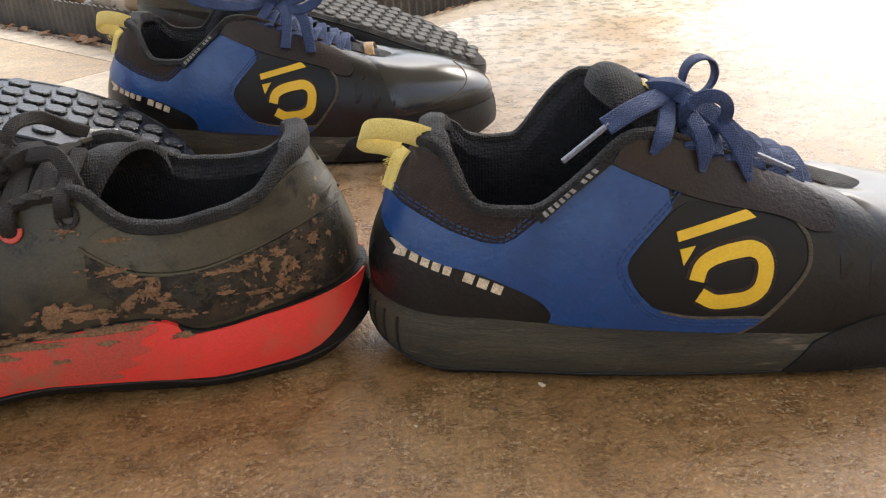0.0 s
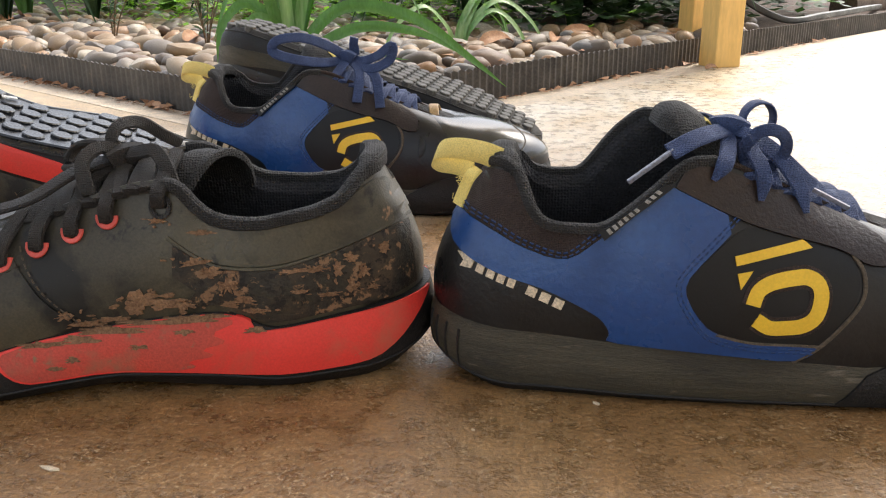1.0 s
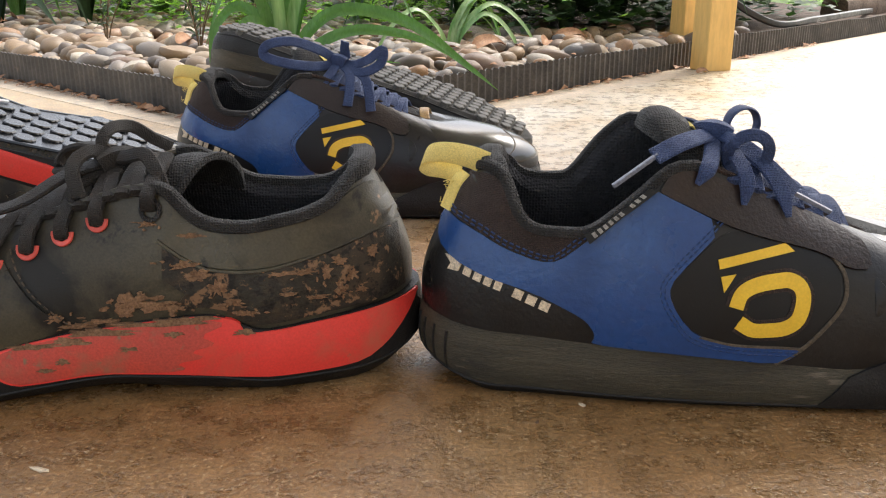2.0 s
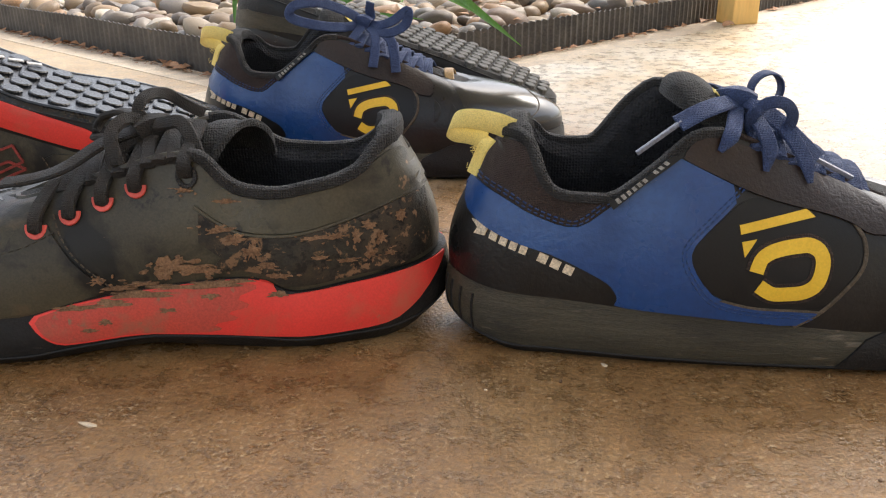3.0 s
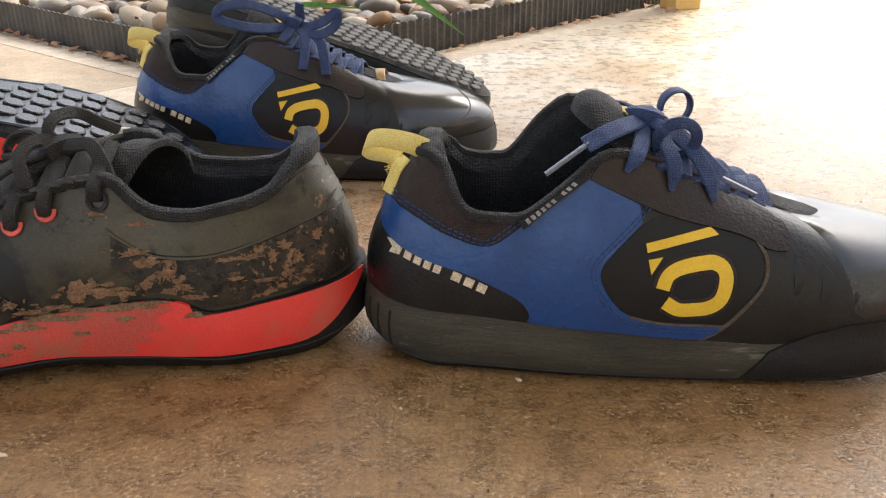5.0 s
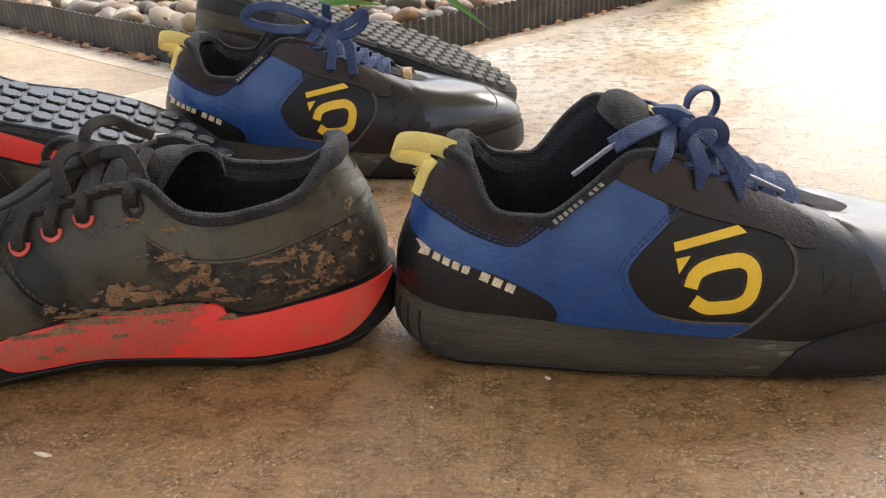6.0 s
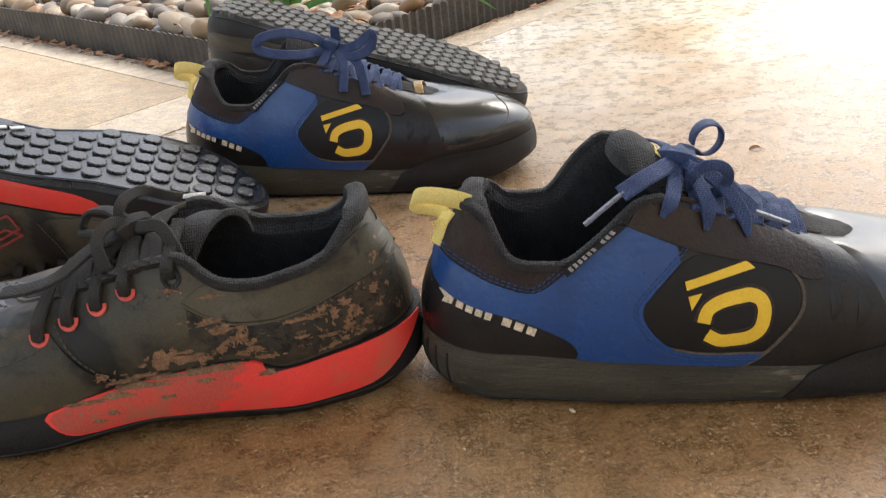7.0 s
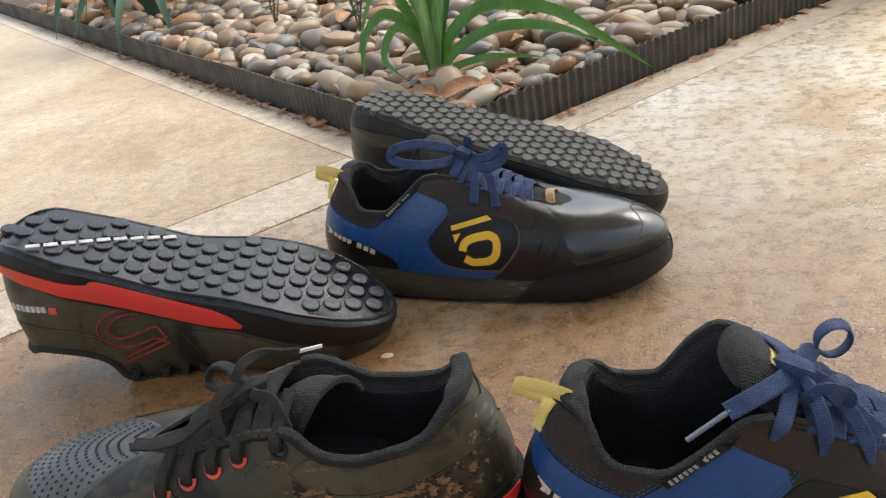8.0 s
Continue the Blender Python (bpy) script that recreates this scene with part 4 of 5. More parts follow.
RED_STRIPE = [(0.002, 0.0410), (0.0045, 0.0402), (0.0245, 0.0375), (0.046, 0.0353), (0.067, 0.0329), (0.082, 0.0315), (0.0855, 0.0325), (0.0885, 0.0385), (0.102, 0.0412), (0.134, 0.0388), (0.163, 0.0354), (0.190, 0.0304), (0.207, 0.0256),
              (0.202, 0.0170), (0.196, 0.0118), (0.189, 0.0100), (0.155, 0.0140), (0.123, 0.0122), (0.0838, 0.0092), (0.0467, 0.0096), (0.0300, 0.0115), (0.0200, 0.0185), (0.0105, 0.0290), (0.0030, 0.0385)]
OVER_STRIPE = [(0.004, 0.0290), (0.015, 0.0292), (0.030, 0.0290), (0.067, 0.0268), (0.112, 0.0262), (0.156, 0.0278), (0.192, 0.0270), (0.219, 0.0200), (0.201, 0.0111), (0.156, 0.0107), (0.111, 0.0078), (0.095, 0.0072), (0.0895, 0.0130), (0.060, 0.0150), (0.030, 0.0175), (0.008, 0.0220)]


def blob(rng, u, w, a, b, n=22):
    """A ragged splash outline."""
    k = [1 + rng.uniform(-0.55, 0.45) for _ in range(n)]
    return [(u + a * k[i] * math.cos(2 * math.pi * i / n), w + b * k[i] * math.sin(2 * math.pi * i / n)) for i in range(n)]


def red_shoe(label, m, near=1, upside=False):
    last = Last(0.328, RED_WIDTH, [(u, min(w, 0.030)) for u, w in RED_WALL] if upside else RED_WALL, RED_SPRING, RED_NEAR, RED_FAR, near, inset=0.004)
    thing, outsole, midsole = shoe_base("sport_shoe", m, last, label, M_TREAD_DARK if upside else M_SOLE, M_SOLE, 0.2)
    part("upper", last.upper(), M_OLIVE, thing, "mud-stained black leather upper")
    part("lining", last.lining(), M_INNER, thing, "dark fabric lining")
    part("collar", last.collar(0.132, 0.0032), M_MESH, thing, "ribbed black mesh collar")
    part("throat_edge", last.throat_edge(0.131, 0.0016), M_OLIVE, thing)
    part("tongue", tongue_bm([(0.232, 0, 0.068), (0.195, 0, 0.077), (0.16, 0, 0.087), (0.145, 0, 0.095), (0.138, 0, 0.098), (0.130, 0, 0.099), (0.125, 0, 0.098)], [0.014, 0.019, 0.023, 0.026, 0.029, 0.030, 0.026], [0.003, 0.003, 0.003, 0.003, 0.003, 0.003, 0.0025], 0.7 if upside else 1.9), M_MESH, thing, "padded black mesh tongue")
    if not upside:
        rim = smooth_path([(0.122, 0.027, 0.082), (0.113, 0.024, 0.100), (0.105, 0.014, 0.109), (0.098, 0.000, 0.108), (0.093, -0.010, 0.100), (0.092, -0.017, 0.088)], 26)
        foot = smooth_path([(0.140, 0.023, 0.080), (0.137, 0.020, 0.094), (0.133, 0.012, 0.101), (0.130, 0.000, 0.102), (0.128, -0.012, 0.099), (0.127, -0.020, 0.088)], 26)
        rows = [rim * (1 - f) + foot * f + np.array([0, 0, 0.005 * math.sin(math.pi * f)]) for f in np.linspace(0, 1, 7)]
        inner = [r - np.array([0.0, 0.0, 0.0022]) for r in rows[::-1]]
        flap = part("tongue_flap", grid_bm(rows + inner, close_u=True), M_MESH, thing, "flared black mesh tongue flap")
        part("flap_rim", sweep(rim, 0.0021, 0.0021, seg=8), M_MESH, flap)
    part("heel_tab_lump", sweep(smooth_path([(0.036, 0.026, 0.098), (0.030, 0.016, 0.1045), (0.027, 0.0, 0.1065), (0.030, -0.015, 0.1055), (0.036, -0.022, 0.098)], 24), 0.0058, 0.0048, seg=10, taper=np.concatenate([np.linspace(0.25, 1, 7), np.ones(10), np.linspace(1, 0.25, 7)])), M_MESH, thing, "padded mesh heel collar")
    for side in (-1, 1):
        part("red_stripe", last.wall_patch(rounded(OVER_STRIPE if upside else RED_STRIPE), side, 0.0010), M_RED, midsole, "bright red midsole stripe, dulled by mud")
        part("heel_rand", sweep(smooth_path([last.on(u, w, side, 0.0006) for u, w in ((0.011, 0.0770), (0.0236, 0.0755), (0.0496, 0.0680), (0.0756, 0.0620), (0.0983, 0.0630), (0.1110, 0.0685), (0.1231, 0.0777))], 30), 0.0009, 0.0006, up=(0, side, 0.2), seg=6), M_OLIVE, thing, "stitched seam")
        stitches(last, [(0.1905, 0.0735), (0.1865, 0.0640), (0.1805, 0.0545), (0.1715, 0.0450), (0.1640, 0.0375)], side, M_THREAD, thing, 0.0036)
        stitches(last, [(0.190, 0.066), (0.205, 0.060), (0.225, 0.056), (0.25, 0.055)], side, M_OLIVE, thing, 0.004)
        part("vamp_overlay", last.patch(rounded([(0.1955, 0.0720), (0.1885, 0.0620), (0.1800, 0.0500), (0.1650, 0.0372), (0.205, 0.0275), (0.250, 0.0295), (0.285, 0.0345), (0.292, 0.045), (0.262, 0.060), (0.225, 0.067)]), side, 0.0013), M_OLIVE, thing, "overlaid leather vamp panel")
        part("collar_band", last.patch(rounded([(0.0125, 0.0850), (0.0185, 0.0930), (0.0260, 0.0990), (0.0365, 0.0945), (0.044, 0.0880), (0.056, 0.0838), (0.074, 0.0805), (0.0896, 0.0792), (0.1024, 0.0812), (0.1100, 0.0865), (0.1225, 0.0785), (0.1110, 0.0692), (0.0983, 0.0637), (0.0756, 0.0627), (0.0496, 0.0687), (0.0236, 0.0765), (0.0115, 0.0785)]), side, 0.0012), M_OLIVE, thing, "scuffed leather collar band")
        if side == near and not upside:
            part("muddy_quarter", last.patch([(0.008, 0.0440), (0.0245, 0.0400), (0.046, 0.0380), (0.067, 0.0355), (0.083, 0.0345), (0.090, 0.0420), (0.104, 0.0450), (0.118, 0.0440), (0.112, 0.0520), (0.122, 0.0600), (0.121, 0.0740), (0.1110, 0.0672), (0.0983, 0.0617), (0.0756, 0.0607), (0.0496, 0.0667), (0.0236, 0.0745), (0.0115, 0.0755)], side, 0.0006), M_MUDDY, thing, "quarter covered in flaking dried mud")
        for u, w in () if upside else ((0.1504, 0.0863), (0.1667, 0.0802), (0.1826, 0.0743), (0.1985, 0.0685)):
            ring = [last.on(u + 0.0042 * math.cos(a), w + 0.0042 * math.sin(a), side, 0.0012) for a in np.linspace(math.pi * 0.95, math.pi * 2.05, 12)]
            part("eyelet", sweep(ring, 0.0013, 0.0007, up=(0, side, 0.3), seg=6), M_CORAL, thing, "coral half-ring eyelet")
        ring = [last.on(0.1255 + 0.0042 * math.cos(a), 0.0915 + 0.0048 * math.sin(a), side, 0.0010) for a in np.linspace(0, 2 * math.pi, 16)]
        part("eyelet", sweep(ring, 0.0012, 0.0008, up=(0, side, 0.3), seg=6), M_MESH, thing, "dark grey top eyelet")
    rng = random.Random(5)
    if not upside:
        spots = [(0.136, 0.0495, 0.007, 0.0040), (0.127, 0.0470, 0.009, 0.0035), (0.140, 0.0455, 0.004, 0.0040), (0.117, 0.0455, 0.005, 0.0018), (0.150, 0.0400, 0.007, 0.0012), (0.112, 0.0660, 0.008, 0.0022), (0.104, 0.0615, 0.006, 0.0022), (0.097, 0.0545, 0.004, 0.0038), (0.090, 0.0470, 0.005, 0.0018), (0.084, 0.0415, 0.006, 0.0016), (0.108, 0.0790, 0.006, 0.0013), (0.127, 0.0850, 0.005, 0.0015), (0.066, 0.0600, 0.007, 0.0012), (0.056, 0.0600, 0.004, 0.0018), (0.046, 0.0590, 0.003, 0.0038), (0.040, 0.0640, 0.0035, 0.0024), (0.034, 0.0560, 0.0030, 0.0030), (0.040, 0.0500, 0.0026, 0.0032), (0.030, 0.0480, 0.0030, 0.0018), (0.024, 0.0660, 0.0025, 0.0030), (0.050, 0.0470, 0.005, 0.0012), (0.064, 0.0500, 0.004, 0.0010), (0.162, 0.0385, 0.008, 0.0014), (0.172, 0.0430, 0.004, 0.0022)]
        for u, w, a, b in spots:
            part("mud_splash", last.patch(blob(rng, u, w, a * 0.9, b * 0.9), near, 0.0013, 0.004), M_MUD, thing, "dried brown mud splash")
            for _ in range(5):
                part("mud_fleck", last.patch(blob(rng, u + rng.gauss(0, a), w + rng.gauss(0, b), a * rng.uniform(0.1, 0.35), b * rng.uniform(0.15, 0.4), 9), near, 0.0011, 0.004), M_MUD, thing)
        part("dulled_stripe", last.wall_patch(rounded([(0.106, 0.0400), (0.134, 0.0380), (0.163, 0.0346), (0.190, 0.0296), (0.204, 0.0250), (0.200, 0.0170), (0.195, 0.0126), (0.188, 0.0110), (0.155, 0.0150), (0.123, 0.0132), (0.113, 0.0148), (0.119, 0.0180), (0.104, 0.0205), (0.112, 0.0240), (0.098, 0.0272), (0.107, 0.0315), (0.093, 0.0372)]), near, 0.0012), M_RED_DIRTY, midsole, "mud-dulled front of the red stripe")
        for u, w, a, b in ((0.150, 0.0352, 0.016, 0.0015), (0.112, 0.0392, 0.012, 0.0014), (0.086, 0.0325, 0.005, 0.0012), (0.166, 0.0315, 0.009, 0.0018), (0.128, 0.0380, 0.020, 0.0011), (0.183, 0.0300, 0.013, 0.0012), (0.140, 0.0265, 0.004, 0.0010), (0.170, 0.0220, 0.003, 0.0014), (0.178, 0.0180, 0.004, 0.0009), (0.118, 0.0330, 0.004, 0.0013)):
            part("mud_splash", last.wall_patch(blob(rng, u, w, a, b), near, 0.0016, 0.005), M_MUD, midsole, "dried brown mud smear")
    else:
        outer = [(0.1165, 0.0300), (0.1044, 0.0380), (0.0968, 0.0510), (0.0997, 0.0625), (0.1154, 0.0668), (0.1281, 0.0620), (0.1440, 0.0500)]
        inner = [(0.1310, 0.0300), (0.1150, 0.0370), (0.1053, 0.0490), (0.1071, 0.0560), (0.1162, 0.0580), (0.1305, 0.0487), (0.1450, 0.0380)]
        for outline in (outer, inner):
            curve = [tuple(q[:2]) for q in smooth_path([(*q, 0) for q in outline], 28)]
            part("logo_outline", last.patch(band(curve, 0.0008), near, 0.0012, 0.004), M_REDLINE, thing, "red stitched logo outline")
        for stroke in ([(0.1179, 0.0850), (0.1562, 0.0520)], [(0.1171, 0.0795), (0.1537, 0.0472)], [(0.1179, 0.0850), (0.1171, 0.0795)], [(0.1450, 0.0380), (0.1537, 0.0472)], [(0.1440, 0.0500), (0.1562, 0.0520)]):
            part("logo_outline", last.patch(band(stroke, 0.0008), near, 0.0012, 0.004), M_REDLINE, thing)
        for poly in letters([(0.0200, 0.0590), (0.0550, 0.0465)], 7, 0.0048, 0.34):
            part("print_bar", last.patch(poly, near, 0.0012, 0.01), M_WHITE, thing)
        part("print_mark", last.patch([(0.0570, 0.0435), (0.0640, 0.0410), (0.0650, 0.0465), (0.0580, 0.0490)], near, 0.0012, 0.01), M_CORAL, thing)
    toe, pts, nr = sub_panel(last, math.pi * 0.72, math.pi * 1.28, 0.40, 0.97, 0.0008)
    vamp = part("perforated_vamp", toe, M_GREYTOE, thing, "grey perforated toe panel")
    bm = bmesh.new()
    for i in range(1, 13):
        for j in range(2, 38, 2):
            jj = min(j + (i % 2), 38)
            p, n_ = pts[i, jj], nr[i, jj]
            if np.linalg.norm(pts[i, jj] - pts[i, jj - 1]) < 0.0006:
                continue
            q = Vector(n_).to_track_quat("Z", "Y").to_matrix().to_4x4()
            bmesh.ops.create_circle(bm, cap_ends=True, segments=8, radius=0.0011, matrix=Matrix.Translation(p + n_ * 0.0010) @ q)
    part("perforated_surface", bm, M_HOLE, vamp)
    lace_rows(last, thing, [0.128, 0.142, 0.157, 0.172, 0.186], 0.0036, 0.0019, M_LACE_BLACK, 0.004, 0.008)
    for u, w in ((0.1504, 0.0863), (0.1667, 0.0802), (0.1826, 0.0743), (0.1985, 0.0685), (0.126, 0.0935)):
        a = last.on(u, w - 0.001, near, 0.0012)
        b = last.on(u - 0.001, w + 0.006, near, 0.0030)
        e = np.array([u - 0.004, near * 0.012, w + 0.018])
        lace("lace_crossing", [a - np.array([0, 0.002 * near, 0.001]), a + np.array([0, 0.001 * near, 0.001]), b, e], 0.0036, 0.0020, M_LACE_BLACK, thing, up=(0, near * 0.6, 0.8), n=16)
    if not upside:
        knot = (0.148, 0.006, 0.109)
        part("lace_knot", sweep(smooth_path([(0.155, 0.010, 0.106), knot, (0.142, 0.001, 0.108)], 10), 0.007, 0.006), M_LACE_BLACK, thing)
        lace("lace_loop", [knot, (0.154, 0.006, 0.116), (0.151, 0.000, 0.1225), (0.144, -0.012, 0.1215), (0.137, -0.024, 0.1130), (0.131, -0.034, 0.1065)], 0.0032, 0.0014, M_LACE_BLACK, thing, up=(0, 1, 0.3))
        aglet((0.132, -0.033, 0.1070), (0.120, -0.046, 0.1020), thing, M_WHITE, 0.0012)
        lace("lace_loop", [knot, (0.140, 0.016, 0.112), (0.130, 0.022, 0.114), (0.124, 0.028, 0.108), (0.120, 0.033, 0.098)], 0.0036, 0.0018, M_LACE_BLACK, thing, up=(0, 0.8, 0.5))
        lace("lace_loop", [knot, (0.158, 0.012, 0.114), (0.164, 0.022, 0.108), (0.160, 0.030, 0.096), (0.164, 0.022, 0.098), knot], 0.0036, 0.0018, M_LACE_BLACK, thing, up=(0, 0.8, 0.5))
        lace("lace_loop", [knot, (0.165, -0.012, 0.112), (0.180, -0.022, 0.108), (0.186, -0.020, 0.098), (0.170, -0.008, 0.100)], 0.0036, 0.0018, M_LACE_BLACK, thing, up=(0.4, -0.3, 0.8))
        lace("lace_end", [knot, (0.168, 0.018, 0.104), (0.186, 0.026, 0.094), (0.203, 0.024, 0.088), (0.222, 0.018, 0.084)], 0.0046, 0.0014, M_LACE_BLACK, thing, up=(0, 0.3, 0.9))
    else:
        tread(last, outsole, lug_mesh("lug", 0.0074, 0.0021, M_TREAD_DARK), 0.0158, 0.0182, 0.0095)
        part("sole_rim", last.rim(0.03, 0.0014), M_TREAD_DARK, outsole)
        for k in range(9):
            along = 0.043 + 0.0112 * k
            part("sole_print", box((0.0105, 0.0042, 0.001), (along, 0.031 - 0.0066 * k, float(last.sp(np.array(along))) - 0.0028), 0.0003, rot=Matrix.Rotation(-0.53, 4, "Z")), M_WHITE, outsole)
    return thing


def black_shoe(label, m, near=1):
    last = Last(0.316, BLUE_WIDTH, [(u, w + 0.004) for u, w in BLUE_WALL[:-1]] + [(0.316, 0.040)], BLUE_SPRING[:-1] + [(0.316, 0.012)], BLUE_NEAR[:-1] + [(0.316, 0.221, 0.0, 0.074)], BLUE_FAR[:-1] + [(0.316, 0.221, 0.0, 0.074)], near, 0.040, 0.085)
    thing, outsole, midsole = shoe_base("sport_shoe", m, last, label, M_TREAD_BASE, M_SOLE, 0.12)
    part("upper", last.upper(), M_BLACK, thing, "black leather upper")
    part("lining", last.lining(), M_INNER, thing)
    part("collar", last.collar(0.116, 0.0042), M_MESH, thing)
    for side in (-1, 1):
        part("heel_panel", last.wall_patch([(0.004, 0.030), (0.02, 0.022), (0.06, 0.016), (0.10, 0.013), (0.10, 0.022), (0.06, 0.030), (0.02, 0.040), (0.004, 0.046)], side, 0.0010), M_RUBBER, midsole, "grey rubber heel panel")
    tread(last, outsole, lug_mesh("lug", 0.0066, 0.0026, M_TREAD, 0.78, 10), 0.0112, 0.0146, 0.0060)
    return thing


def lying(heel, toe, roll=0.0, squash=1.0):
    """The pose of a shoe that lies upside down, from its heel's end to its toe's end."""
    x = (Vector(toe) - Vector(heel)).normalized()
    z = Vector((0, math.sin(radians(roll)), -math.cos(radians(roll))))
    y = z.cross(x).normalized()
    z = x.cross(y)
    return Matrix.Translation(heel) @ Matrix((x, y, z)).transposed().to_4x4() @ Matrix.Diagonal((1, 1, squash, 1))


front_blue = blue_shoe("upright blue and black leather sport shoe, navy laces in a bow", pose(-0.033, 0.373, 0, 0, 0, 0.5))
back_blue = blue_shoe("blue and black leather sport shoe, upright, leaning against an overturned shoe", pose(-0.268, 0.692, 0, 0, 0, -2.0), bow=1)
front_red = red_shoe("black leather sport shoe with red midsole, caked in dried mud, upright", pose(-0.036, 0.388, 0, 0, 0, 186.8))
over_red = red_shoe("black sport shoe with red stripe, upside down, round-lugged sole", lying((-0.4759, 0.5335, 0.1464), (-0.1711, 0.5896, 0.0409), 4.2, 1.06), upside=True)
over_black = black_shoe("black sport shoe with grey lugged sole, lying upside down", lying((-0.2530, 0.7996, 0.1490), (0.0522, 0.7613, 0.0557), 0.3, 0.95))

# ---- the bed's corner and the directions of its two edges ----
CORNER = Vector((-0.236, 0.977, 0))
E1, E2 = Vector((0.640, 0.768, 0)), Vector((-0.768, 0.640, 0))


def bed(a, b, z=0.0):
    """a along the edge that runs to the post, b along the other edge."""
    p = CORNER + E1 * a + E2 * b
    return Vector((p.x, p.y, z))


def xy(a, b):
    p = bed(a, b)
    return (p.x, p.y)


GREEN_END = 2.9
tagged(new("ground", finish(prism([(-60, -60), (60, -60), (60, 60), (-60, 60)], -0.3, -0.012), "ground", M_LAWN)), "grass and earth round the house", "ground", kind="structure")
floor = tagged(new("floor", finish(prism([xy(-4.5, -4.5), xy(3.6, -4.5), xy(3.6, 0.0), xy(0.0, 0.0), xy(0.0, 4.2), xy(-4.5, 4.2)], -0.011, -0.006), "floor", M_JOINT)), "worn brown sealed concrete veranda floor", "floor", kind="structure")
J = 0.0016
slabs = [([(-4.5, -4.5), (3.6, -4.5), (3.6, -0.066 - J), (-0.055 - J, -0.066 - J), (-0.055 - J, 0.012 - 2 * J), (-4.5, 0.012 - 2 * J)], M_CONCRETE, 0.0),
         ([(-0.055 + J, -0.066 + J), (3.6, -0.066 + J), (3.6, -0.001), (-0.055 + J, -0.001)], M_CONCRETE_PALE, -0.001),
         ([(-0.0548, 0.001), (-0.001, 0.001), (-0.001, 4.2), (-0.0548, 4.2)], M_CONCRETE_PALE, 0.0),
         ([(-4.5, 0.127 + J), (-0.0552, 0.127 + J), (-0.0552, 4.2), (-4.5, 4.2)], M_CONCRETE_TAN, -0.0006),
         ([(-4.5, 0.012), (-0.055 - J, 0.012), (-0.055 - J, 0.127 - J), (-4.5, 0.127 - J)], M_CONCRETE_PALE, 0.0)]
for poly, mt, dz in slabs:
    s = new("slab", finish(prism([xy(*p) for p in poly], -0.0055, dz, 0.0005), "slab", mt, False))
    s.parent = floor

# unseen veranda roof sized for light; wall added behind the camera to bounce it
tagged(new("ceiling", finish(prism([xy(-4.5, -1.5), xy(2.2, -1.5), xy(2.2, 0.30), xy(-4.5, 0.30)], 2.55, 2.70), "ceiling", M_CEIL, False)), "unseen boarded veranda ceiling, sized to let sky light in", "ceiling", kind="structure")
tagged(new("wall_south", finish(prism([xy(-4.5, -4.2), xy(3.6, -4.2), xy(3.6, -4.0), xy(-4.5, -4.0)], -0.006, 2.55), "wall_south", M_PLASTER, False)), "unseen plastered wall added to bounce light", "wall", kind="structure")

# ---- garden bed: soil, edging, pebbles ----
rng = random.Random(11)
soil_rows = []
for i in range(41):
    row = []
    for j in range(61):
        a, b = 0.012 + 3.0 * i / 40, 0.012 + 4.1 * j / 60
        row.append(bed(a, b, 0.018 + 0.012 * noise.noise((a * 5, b * 5, 0.3)) + 0.02 * min(1, max(0, a - 1.0))))
    soil_rows.append(row)
garden = tagged(new("garden_bed", finish(grid_bm(soil_rows), "garden_bed", M_SOIL)), "dark soil garden bed covered with river pebbles", "garden bed", kind="structure")


def edging(start, end, height=0.047, pitch=0.0155, ridge=0.0021):
    start, end = Vector(start), Vector(end)
    n = int((end - start).length / pitch * 4)
    d = (end - start).normalized()
    side = Vector((-d.y, d.x, 0))
    rows = [[], [], [], []]
    for i in range(n + 1):
        p = start + (end - start) * (i / n)
        k = ridge * math.sin(i * math.pi / 2 + 0.8)
        sway = 0.004 * noise.noise((p.x * 3, p.y * 3, 2.0))
        top = height + 0.004 * noise.noise((p.x * 4, p.y * 4, 5.0)) + 0.0012 * math.sin(i * math.pi / 2)
        q = p + side * (k + sway)
        rows[0].append((*(q - side * 0.0012).xy, -0.012))
        rows[1].append((*(q - side * 0.0012).xy, top))
        rows[2].append((*(q + side * 0.0012).xy, top))
        rows[3].append((*(q + side * 0.0012).xy, -0.012))
    bm = grid_bm(rows)
    bmesh.ops.recalc_face_normals(bm, faces=bm.faces)
    return bm


tagged(new("bed_edging", finish(edging(bed(0.002, 0.004), bed(3.0, 0.004)), "bed_edging", M_EDGING)), "dark corrugated plastic lawn edging beside the post", "edging", "bed edging", kind="structure")
tagged(new("bed_edging", finish(edging(bed(0.004, 0.002), bed(0.004, 4.1), ridge=0.0009), "bed_edging", M_EDGING)), "dark corrugated plastic lawn edging, dirty at its foot", "edging", "bed edging", kind="structure")


def pebble_bm(seed, bm=None, m=None, level=2):
    bm = bm or bmesh.new()
    r = bmesh.ops.create_icosphere(bm, subdivisions=level, radius=1.0)
    for v in r["verts"]:
        n_ = noise.noise(v.co * 0.9 + Vector((seed * 7.3, seed * 1.7, 0)))
        v.co *= 1 + 0.22 * n_
        v.co.z = math.copysign(abs(v.co.z) ** 0.85, v.co.z)
        if m:
            v.co = m @ v.co
    return bm


